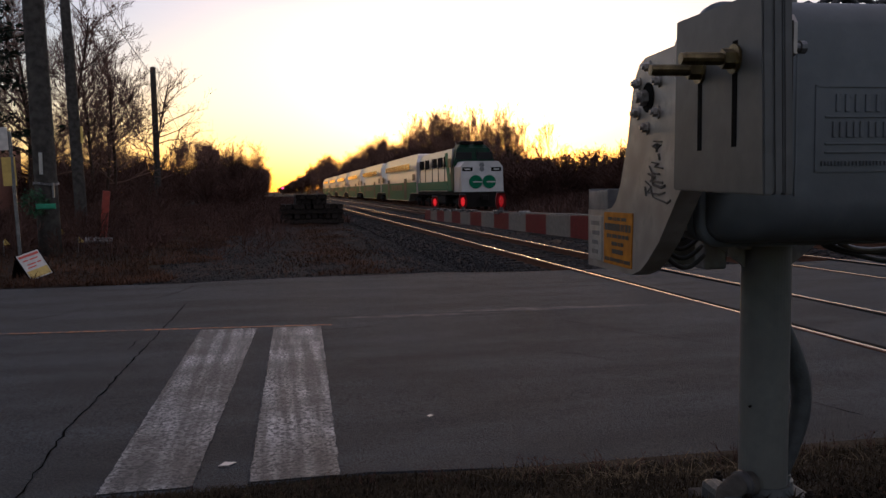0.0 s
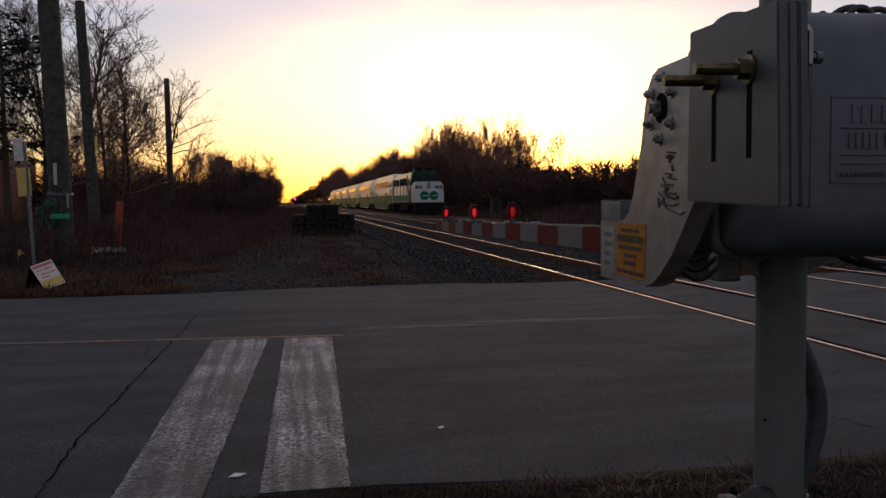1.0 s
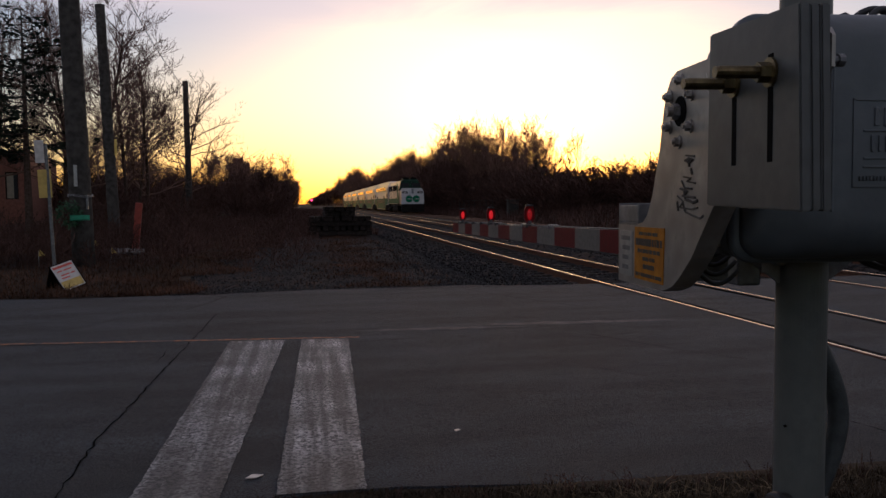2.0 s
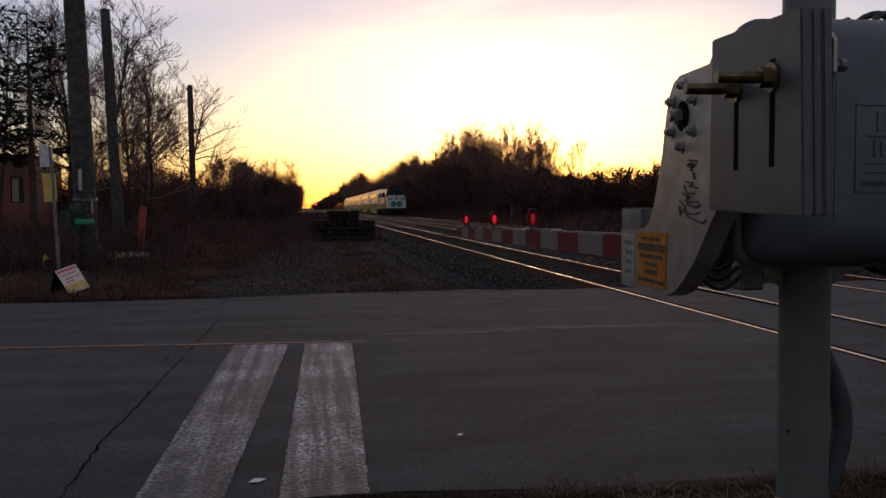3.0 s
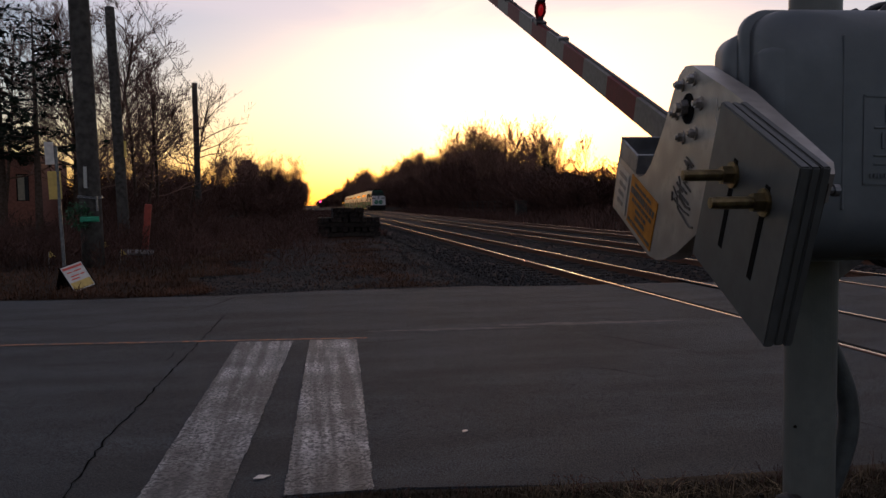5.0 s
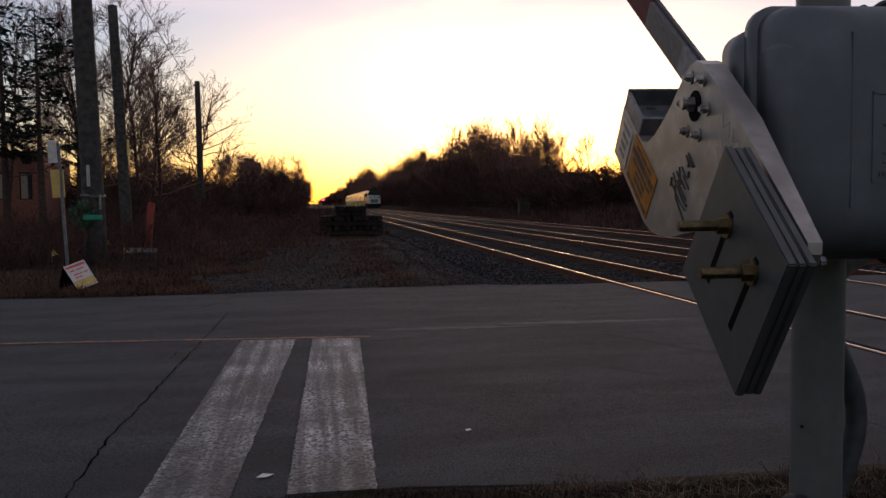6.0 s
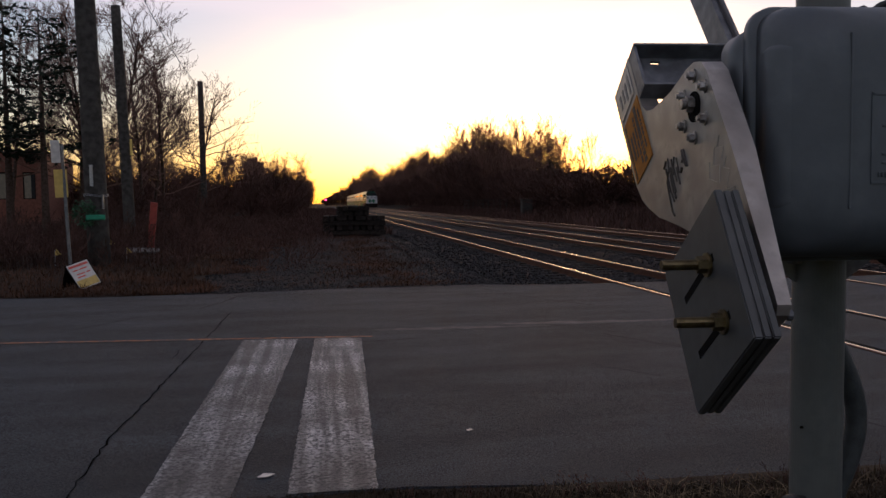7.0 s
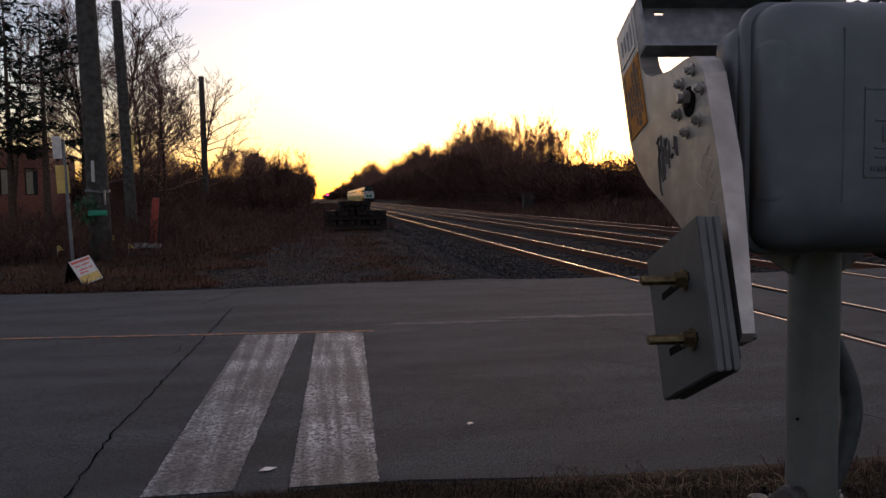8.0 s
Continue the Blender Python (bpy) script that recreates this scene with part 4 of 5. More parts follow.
def side_outline(bm, pts, half, chamfer):
    """A body drawn from the side (y, z), with chamfered roof shoulders: points above the chamfer line are drawn in."""
    zt = max(p[1] for p in pts)
    def hw(z):
        return half if z < zt - 0.7 else half - chamfer * (z - (zt - 0.7)) / 0.7
    l = [bm.verts.new((-hw(z), y, z)) for y, z in pts]
    r = [bm.verts.new((hw(z), y, z)) for y, z in pts]
    n = len(pts)
    bm.faces.new(l)
    bm.faces.new(r[::-1])
    for i in range(n):
        bm.faces.new((l[i], r[i], r[(i + 1) % n], l[(i + 1) % n]))
    bmesh.ops.triangulate(bm, faces=[f for f in bm.faces if len(f.verts) > 4])
    bmesh.ops.recalc_face_normals(bm, faces=bm.faces)
    return bm


def truck(thing, y):
    bm = bmesh.new()
    for sx in (-1, 1):
        add_box(bm, sx * 1.0 - 0.08, sx * 1.0 + 0.08, y - 1.6, y + 1.6, 0.45, 0.75, 0.05)
        add_box(bm, sx * 1.0 - 0.12, sx * 1.0 + 0.12, y - 0.4, y + 0.4, 0.35, 0.9, 0.05)
    add_box(bm, -1.0, 1.0, y - 0.25, y + 0.25, 0.5, 0.85)
    t = part("truck", bm, M_TRAIN_DARK, thing, "dark truck frame")
    for dy in (-1.2, 1.2):
        for sx in (-1, 1):
            b = cyl((sx * 0.69, y + dy, 0.48), (sx * 0.82, y + dy, 0.48), 0.48, 0.46, 20)
            part("wheel", b, M_TRAIN_DARK, t)


def coach():
    c = empty("coach", pose(TRAIN_X, 100, 0), "white and green double-deck railway coach", "railway coach", "coaches of the train")
    L = 25.9
    pts = [(0.05, 1.15), (3.6, 1.15), (5.0, 0.42), (20.9, 0.42), (22.3, 1.15), (L - 0.05, 1.15), (L - 0.05, 4.0), (L - 1.6, 4.72), (L - 2.4, 4.85), (2.4, 4.85), (1.6, 4.72), (0.05, 4.0)]
    part("body", side_outline(bmesh.new(), pts, 1.50, 0.55), M_TRAIN_WHITE, c, "white coach body")
    part("roof", box(-0.9, 0.9, 2.6, L - 2.6, 4.85, 4.88, 0.01, 1), M_ROOF, c, "grey roof walkway")
    for sx in (-1, 1):
        band = [(3.4, 1.2), (5.1, 0.47), (20.8, 0.47), (22.5, 1.2), (L - 0.3, 1.2), (L - 0.3, 2.2), (0.3, 2.2), (0.3, 1.2)]
        part("green_band", prism(band, sx * 1.502, sx * 1.508), M_TRAIN_GREEN, c, "green lower side band")
        for i in range(11):
            y = 4.2 + i * 1.6
            part("upper_window", box(sx * 1.50 - 0.02, sx * 1.50 + 0.02, y, y + 1.25, 3.42, 4.02, 0.015, 1), M_PALE_GLASS, c, "dark upper-deck window")
        for i in range(5):
            y = 8.9 + i * 1.65
            part("lower_window", box(sx * 1.50 - 0.02, sx * 1.50 + 0.02, y, y + 1.3, 1.42, 2.02, 0.015, 1), M_GLASS, c, "dark lower-deck window")
        for y in (1.0, L - 2.6):
            part("end_window", box(sx * 1.50 - 0.02, sx * 1.50 + 0.02, y, y + 1.5, 2.35, 2.95, 0.015, 1), M_GLASS, c, "dark mid-level window")
        for y in (6.0, 18.2):
            part("door", box(sx * 1.50 - 0.012, sx * 1.50 + 0.012, y, y + 1.7, 0.55, 2.6, 0.01, 1), M_CAB, c, "dark green sliding door")
            part("door_window", box(sx * 1.50 - 0.022, sx * 1.50 + 0.022, y + 0.2, y + 0.75, 1.4, 2.4, 0.01, 1), M_GLASS, c)
            part("door_window", box(sx * 1.50 - 0.022, sx * 1.50 + 0.022, y + 0.95, y + 1.5, 1.4, 2.4, 0.01, 1), M_GLASS, c)
    part("gangway", box(-0.5, 0.5, -0.28, 0.06, 1.2, 3.4, 0.03), M_BLACK_RUBBER, c, "black gangway between coaches")
    truck(c, 2.0)
    truck(c, L - 2.0)
    return c


def locomotive():
    l = empty("locomotive", pose(TRAIN_X, 54, 0), "white and green diesel locomotive at the end of a train", "locomotive")
    L = 17.7
    # long hood, cab and nose, drawn from the side
    part("hood", side_outline(bmesh.new(), [(4.5, 1.35), (L, 1.35), (L, 4.25), (16.9, 4.5), (4.5, 4.5)], 1.48, 0.35), M_TRAIN_WHITE, l, "white ribbed engine hood")
    cab = side_outline(bmesh.new(), [(2.25, 1.35), (4.6, 1.35), (4.6, 4.75), (3.1, 4.75), (2.65, 4.45), (2.25, 3.35)], 1.55, 0.62)
    part("cab", cab, M_CAB, l, "dark green cab with windshield")
    nose = bmesh.new()
    o = [(-1.52, 1.30), (1.52, 1.30), (1.52, 3.05), (1.22, 3.42), (-1.22, 3.42), (-1.52, 3.05)]
    v0 = [nose.verts.new((x * 0.99, -0.02 + 0.25 * max(0, (z - 1.3) / 2.1), z)) for x, z in o]
    v1 = [nose.verts.new((x, 2.4, z)) for x, z in o]
    nose.faces.new(v0)
    nose.faces.new(v1[::-1])
    for i in range(6):
        nose.faces.new((v0[i], v1[i], v1[(i + 1) % 6], v0[(i + 1) % 6]))
    bmesh.ops.recalc_face_normals(nose, faces=nose.faces)
    part("nose", nose, M_TRAIN_WHITE, l, "white sloping nose")
    for x in (-0.78, 0.78):
        part("windshield", box(x - 0.60, x + 0.60, 2.32, 2.52, 3.62, 4.15, 0.02, 1), M_GLASS, l, "dark windshield", m=pose(0, 0, 0, 0, 0, 0))
    # two green roundels stand for the mark on the nose
    for x in (-0.48, 0.48):
        bm = cyl((x, 0.12, 1.98), (x, -0.03, 1.98), 0.47, n=28)
        part("roundel", bm, M_TRAIN_GREEN, l, "green round mark on the nose")
        part("roundel_bar", box(x - 0.2, x + 0.46, -0.038, -0.029, 1.94, 2.02), M_TRAIN_WHITE, l, "white bar across the mark")
    for x in (-1.03, 1.03):
        part("number_board", box(x - 0.36, x + 0.36, 0.13, 0.24, 2.72, 3.0, 0.02, 1), M_BLACK, l, "black number board")
        part("board_bar", box(x - 0.20, x + 0.20, 0.12, 0.14, 2.82, 2.90), M_SIGN_WHITE, l, "plain white bar")
    for z in (2.86, 3.16):
        part("headlight", add_cyl(cyl((0, 0.25, z), (0, 0.14, z), 0.17, n=20), (0, 0.15, z), (0, 0.12, z), 0.12, n=20), M_GALV, l, "round headlight")
    for x in (-0.95, 0.95):
        part("ditch_light", cyl((x, 0.2, 1.18), (x, -0.05, 1.18), 0.12, n=16), M_GALV, l, "round ditch light")
    part("pilot", prism([(-1.5, 0.25), (1.5, 0.25), (1.55, 1.3), (-1.55, 1.3)], -0.15, 0.5, axis="y"), M_TRAIN_DARK, l, "dark pilot plate")
    part("coupler", add_box(box(-0.15, 0.15, -0.75, 0.0, 0.75, 1.0, 0.04), -0.25, 0.25, -0.8, -0.45, 0.68, 1.08, 0.06), M_TRAIN_DARK, l, "dark coupler")
    part("underframe", box(-1.45, 1.45, 0.4, L, 1.05, 1.36, 0.03), M_TRAIN_DARK, l, "dark underframe")
    part("fuel_tank", box(-1.4, 1.4, 6.0, 11.6, 0.35, 1.06, 0.12, 3), M_TRAIN_DARK, l, "dark fuel tank")
    for sx in (-1, 1):
        part("green_band", box(sx * 1.50 - 0.012, sx * 1.50 + 0.012, 4.65, L - 0.1, 1.4, 2.1), M_TRAIN_GREEN, l, "green lower side band")
        part("green_sash", prism([(2.9, 1.36), (4.1, 1.36), (5.3, 4.2), (4.3, 4.2)], sx * 1.552, sx * 1.562), M_TRAIN_GREEN, l, "green diagonal sash behind the cab")
        part("side_window", box(sx * 1.55 - 0.02, sx * 1.55 + 0.02, 3.2, 4.2, 3.1, 3.75, 0.02, 1), M_GLASS, l, "dark cab side window")
        for y, w in ((4.9, 1.1), (6.6, 1.5), (8.9, 1.5), (12.2, 1.6), (14.6, 1.8)):
            part("grille", box(sx * 1.48 - 0.03, sx * 1.48 + 0.03, y, y + w, 3.2, 3.95, 0.01, 1), M_BLACK, l, "dark louvred grille")
        for y in (5.8, 8.3, 10.8, 13.9, 16.6):
            part("hood_door_seam", box(sx * 1.48 - 0.025, sx * 1.48 + 0.025, y - 0.04, y + 0.04, 2.05, 4.0), M_TRAIN_DARK, l)
        part("handrail", add_tube(bmesh.new(), [(sx * 1.55, 0.3, 1.35), (sx * 1.55, 0.3, 2.3)], 0.025, 6), M_TRAIN_WHITE, l)
    for y in (6.2, 8.8, 13.2):
        part("roof_fan", cyl((0, y, 4.48), (0, y, 4.66), 0.7, 0.66, 24), M_ROOF, l, "round roof fan")
    part("roof_box", add_box(box(-0.85, -0.15, 2.9, 4.3, 4.72, 4.95, 0.04), 0.15, 0.85, 2.9, 4.3, 4.72, 4.95, 0.04), M_TRAIN_DARK, l, "dark roof boxes on the cab")
    part("horn", cyl((-0.9, 4.4, 4.5), (-0.9, 4.4, 4.95), 0.03, 0.03, 8), M_STEEL_BOLT, l)
    truck(l, 3.2)
    truck(l, 14.4)
    return l


LOCO = locomotive()
COACHES = [coach()]
for i in range(5):
    COACHES.append(copy_thing(COACHES[0], pose(TRAIN_X, 130 + 26.3 * i, 0)))

# ---- trees and brush ----


def grow(rnd, height, spread, levels, trunk_r, lean=0.0, twig=0.012, low=0.25, n1=14, kids=5, tilts=(30, 65), dome=False, wander=0.22):
    """Branch segments (start, end, radii, level) of a bare tree."""
    segs = []
    def limb(p, d, length, r, level):
        steps = 5 if level == 0 else (4 if level == 1 else 3)
        pts, dirs = [p], []
        for i in range(steps):
            d = (d + Vector((rnd.uniform(-1, 1), rnd.uniform(-1, 1), rnd.uniform(-0.5, 0.9))) * (0.10 if level == 0 else wander)).normalized()
            q = pts[-1] + d * (length / steps)
            dirs.append(d)
            r0 = r * (1 - 0.75 * i / steps)
            r1 = r * (1 - 0.75 * (i + 1) / steps)
            tw = twig * (1.7 if level < levels else 1.0)
            segs.append((pts[-1], q, max(r0, tw), max(r1, tw), level))
            pts.append(q)
        if level >= levels:
            return
        count = n1 if level == 0 else kids
        for k in range(count):
            u = low + (1 - low) * (k + rnd.random()) / count if level == 0 else 0.25 + 0.75 * (k + rnd.random()) / count
            x = min(u * steps, steps - 1e-3)
            i = int(x)
            base = pts[i].lerp(pts[i + 1], x - i)
            az = rnd.uniform(0, 2 * math.pi) if level == 0 else None
            if level == 0:
                tilt = radians(rnd.uniform(*tilts)) * (1.1 - 0.4 * u)
                nd = Vector((math.cos(az) * math.sin(tilt), math.sin(az) * math.sin(tilt), math.cos(tilt)))
                ln = spread * ((0.55 + 0.4 * math.sin(math.pi * u)) if dome else (1.15 - 0.7 * u)) * rnd.uniform(0.75, 1.15)
            else:
                nd = (dirs[i] + Vector((rnd.uniform(-1, 1), rnd.uniform(-1, 1), rnd.uniform(-0.5, 1.0))) * (0.75 if wander < 0.3 else 1.05)).normalized()
                ln = length * rnd.uniform(0.35, 0.62)
            limb(base, nd, ln, max(twig, r * (0.45 if level == 0 else 0.5) * (1 - 0.4 * u)), level + 1)
    limb(Vector((0, 0, -0.2)), Vector((lean, 0.0, 1)).normalized(), height * (0.70 if dome else 0.92), trunk_r, 0)
    return segs


def seg_arrays(segs, flat=False):
    """Three-sided tapered prisms for segments, as corners and quads; far twigs are single slivers, each turned its own way."""
    a = np.array([s[0] for s in segs])
    b = np.array([s[1] for s in segs])
    r0 = np.array([s[2] for s in segs])[:, None]
    r1 = np.array([s[3] for s in segs])[:, None]
    d = b - a
    d /= np.linalg.norm(d, axis=1)[:, None] + 1e-9
    ref = np.where(np.abs(d[:, 2:3]) > 0.8, np.array([[1.0, 0, 0]]), np.array([[0, 0, 1.0]]))
    u = np.cross(d, ref)
    u /= np.linalg.norm(u, axis=1)[:, None] + 1e-9
    w = np.cross(d, u)
    turn = np.random.RandomState(len(segs)).uniform(0, 2 * np.pi, (len(segs), 1))
    u, w = np.cos(turn) * u + np.sin(turn) * w, np.cos(turn) * w - np.sin(turn) * u
    vs = []
    for c, r in ((a, r0), (b, r1)):
        for k in range(3):
            t = 2 * math.pi * k / 3
            vs.append(c + r * (math.cos(t) * u + math.sin(t) * w))
    v = np.stack(vs, 1)
    if flat:
        v = np.stack([a - u * r0, a + u * r0, b + u * r1, b - u * r1], 1)
        return v.reshape(-1, 3), (np.arange(4)[None] + 4 * np.arange(len(segs))[:, None])
    q = np.array([(0, 1, 4, 3), (1, 2, 5, 4), (2, 0, 3, 5)])
    f = (q[None] + 6 * np.arange(len(segs))[:, None, None]).reshape(-1, 4)
    return v.reshape(-1, 3), f


def mixed(segs, solid):
    """Limbs up to a level as prisms, the twigs past it as slivers."""
    v0, f0 = seg_arrays([s for s in segs if s[4] <= solid])
    v1, f1 = seg_arrays([s for s in segs if s[4] > solid], True)
    return np.concatenate([v0, v1]), np.concatenate([f0, f1 + len(v0)])


def bare_tree(m, rnd, height, spread, label, levels=3, trunk_r=0.14, lean=0.0, twig=0.012, n1=16, kids=5, group="", tilts=(30, 65), wander=0.22):
    segs = grow(rnd, height, spread, levels, trunk_r, lean, twig, n1=n1, kids=kids, tilts=tilts, wander=wander)
    t = empty("bare_tree", m, label, "tree", group)
    for name, pick, mat in (("trunk", lambda s: s[4] == 0, M_BARK), ("crown", lambda s: s[4] > 0, M_TWIG)):
        v, f = seg_arrays([s for s in segs if pick(s)]) if name == "trunk" else mixed([s for s in segs if pick(s)], 1)
        o = new(name, mesh_arrays(name, v, f, mat))
        o.parent = t
    return t


def scatter(name, variants, places, mat, label, category):
    """Many shrubs or trees joined into one mesh. places: x, y, z, turn, scale, height scale."""
    V, F, base = [], [], 0
    for i, (x, y, z, turn, s, sz) in enumerate(places):
        v, f = variants[i % len(variants)]
        c, sn = math.cos(turn), math.sin(turn)
        w = v @ np.array([[c, sn, 0], [-sn, c, 0], [0, 0, 1]])
        V.append(w * np.array([s, s, sz]) + np.array([x, y, z]))
        F.append(f + base)
        base += len(v)
    ob = new(name, mesh_arrays(name, np.concatenate(V), np.concatenate(F), mat))
    tagged(ob, label, category, kind="stuff")
    return ob


def woods():
    rnd = random.Random(11)
    tall = [mixed(grow(rnd, 13.0, 3.6, 3, 0.10, 0, 0.011, low=0.30, n1=12, kids=6, tilts=(10, 48), dome=True, wander=0.24), 0) for _ in range(9)]
    for v, f in tall:
        v *= 13.0 / v[:, 2].max()
    shrub = [seg_arrays(grow(rnd, 4.2, 2.6, 2, 0.028, 0, 0.013, low=0.03, n1=30, kids=10, tilts=(12, 60)), True) for _ in range(5)]
    # right of the tracks: tall woods, then lower growth near the crossing
    pl = []
    for i in range(300):
        y = 108 + 365 * rnd.random() ** 1.2
        pl.append((22 + 12 * rnd.random() ** 1.3, y, 0.5, rnd.uniform(0, 6.28), rnd.uniform(0.85, 1.15), rnd.uniform(0.84, 1.12)))
    for i in range(60):
        u = rnd.random()
        pl.append((2.5 + 18 * u, 480 + 60 * rnd.random(), 0.0, rnd.uniform(0, 6.28), 1.4, (0.30 + 0.95 * u) * rnd.uniform(0.8, 1.15)))
    for i in range(70):
        pl.append((18.5 + 7 * rnd.random(), 330 + 165 * rnd.random(), 0.3, rnd.uniform(0, 6.28), 1.2, rnd.uniform(1.1, 1.45)))
    for i in range(60):
        y = 97 + 42 * rnd.random()
        pl.append((23 + 11 * rnd.random(), y, 0.5, rnd.uniform(0, 6.28), 0.8, rnd.uniform(0.60, 0.86)))
    for i in range(26):
        y = 92 + 30 * rnd.random()
        pl.append((25 + 9 * rnd.random(), y, 0.5, rnd.uniform(0, 6.28), 0.75, rnd.uniform(0.38, 0.58)))
    scatter("right_woods", tall, pl, M_FAR_TWIG, "dense leafless wood along the railway against the sunset", "woods")
    pl = []
    for i in range(620):
        y = 52 + 360 * rnd.random() ** 1.6
        s = rnd.uniform(0.8, 1.3)
        pl.append((20.5 + 13 * rnd.random() ** 1.4 + (3 if y < 60 else 0), y, 0.4, rnd.uniform(0, 6.28), s * 1.25, s * rnd.uniform(0.72, 1.05) * (0.72 if y < 82 else 0.9 if y < 110 else 1.35)))
    pl += [(2.0 + 20 * u, 485 + 30 * rnd.random(), 0.0, rnd.uniform(0, 6.28), 2.2, 0.8 + 1.8 * u) for u in (rnd.random() for _ in range(60))]
    scatter("right_thicket", shrub, pl, M_WEED, "dark tangled thicket along the railway fence", "thicket")
    # left of the tracks
    pl = []
    for i in range(85):
        y = 95 + 230 * rnd.random() ** 1.2
        pl.append((-3.0 - 11 * rnd.random() ** 1.2, y, 0.2, rnd.uniform(0, 6.28), rnd.uniform(0.6, 0.95), rnd.uniform(0.5, 0.72) if y < 220 else rnd.uniform(0.5, 0.9)))
    pl += [(-6.5 - 5.5 * rnd.random(), 98 + 40 * rnd.random(), 0.1, rnd.uniform(0, 6.28), 0.85, rnd.uniform(0.6, 0.75)) for _ in range(14)]
    pl += [(-16 - 26 * rnd.random(), 74 + 60 * rnd.random(), 0.0, rnd.uniform(0, 6.28), 0.9, rnd.uniform(0.5, 0.8)) for _ in range(40)]
    scatter("left_woods", tall, pl, M_FAR_TWIG, "leafless small trees along the railway", "woods")
    pl = []
    for i in range(230):
        y = 30 + 140 * rnd.random() ** 1.3
        edge = -4.5 if y < 60 else -2.6
        s = rnd.uniform(0.22, 0.6) + 0.5 * min(1.0, (y - 30) / 50) * rnd.uniform(0.6, 1.1)
        bx = edge - 13 * rnd.random() ** 1.1
        if bx / y < -0.26 and y < 60:
            continue
        pl.append((bx, y, 0.15, rnd.uniform(0, 6.28), s * 1.2, s * rnd.uniform(0.7, 1.1)))
    pl += [(-15 - 30 * rnd.random(), 66 + 40 * rnd.random(), 0.0, rnd.uniform(0, 6.28), 1.6, rnd.uniform(0.7, 1.1)) for _ in range(80)]
    scatter("left_thicket", shrub, pl, M_WEED, "brown leafless brush beside the gravel track", "thicket")


def blades(name, n, place, size, mat, label, seed, width=0.004, lean=0.5):
    """Grass: single bent blades, each of two quads narrowing upward."""
    rs = np.random.RandomState(seed)
    P = np.array([place(rs) for _ in range(n)])
    h = rs.uniform(size[0], size[1], n)
    az = rs.uniform(0, 2 * np.pi, n)
    ln = rs.uniform(0.1, lean, n)
    dx, dy = np.cos(az), np.sin(az)
    px, py = -dy, dx
    rows = []
    for u, w in ((0, 1.0), (0.55, 0.8), (1.0, 0.15)):
        off = ln * u * u * h
        z = h * u * (1 - 0.25 * ln * u)
        c = P + np.stack([dx * off, dy * off, z], 1)
        s = np.stack([px, py, 0 * px], 1) * (width * w * (0.6 + h[:, None] / size[1]))
        rows += [c - s, c + s]
    v = np.stack(rows, 1).reshape(-1, 3)
    q = np.array([(0, 1, 3, 2), (2, 3, 5, 4)])
    f = (q[None] + 6 * np.arange(n)[:, None, None]).reshape(-1, 4)
    ob = new(name, mesh_arrays(name, v, f, mat))
    tagged(ob, label, "grass", kind="stuff")


def sprig(rnd, h):
    """A dead weed: a bent stem with short side stems and seed heads, as thin segments."""
    segs, p = [], Vector((0, 0, -0.01))
    d = Vector((rnd.gauss(0, 0.25), rnd.gauss(0, 0.25), 1)).normalized()
    for i in range(5):
        q = p + d * (h / 5)
        segs.append((p, q, 0.0016, 0.0013, 0))
        if i > 0:
            for _ in range(2):
                e = (d + Vector((rnd.gauss(0, 0.8), rnd.gauss(0, 0.8), rnd.gauss(0.2, 0.4)))).normalized()
                tip = q + e * h * rnd.uniform(0.12, 0.3)
                segs.append((q, tip, 0.0011, 0.0009, 1))
                segs.append((tip, tip + e * 0.008, 0.0042, 0.0015, 1))
        p, d = q, (d + Vector((rnd.gauss(0, 0.18), rnd.gauss(0, 0.18), 0))).normalized()
    return seg_arrays(segs)


def litter_leaves(name, n, place, size, label, seed):
    """Fallen leaves: small bent quads lying this way and that."""
    rs = np.random.RandomState(seed)
    P = np.array([place(rs) for _ in range(n)])
    az, k = rs.uniform(0, 2 * np.pi, n), rs.uniform(size[0], size[1], (n, 1))
    a = np.stack([np.cos(az), np.sin(az), rs.uniform(-.5, .5, n)], 1) * k
    b = np.stack([-np.sin(az), np.cos(az), rs.uniform(-.4, .6, n)], 1) * k * 0.6
    lift = np.array([[0, 0, 0.012]])
    v = np.stack([P - a + lift, P + b + lift, P + a + lift, P - b + lift], 1).reshape(-1, 3)
    f = np.arange(4)[None] + 4 * np.arange(n)[:, None]
    tagged(new(name, mesh_arrays(name, v, f, M_DRY_GRASS)), label, "leaves", kind="stuff")


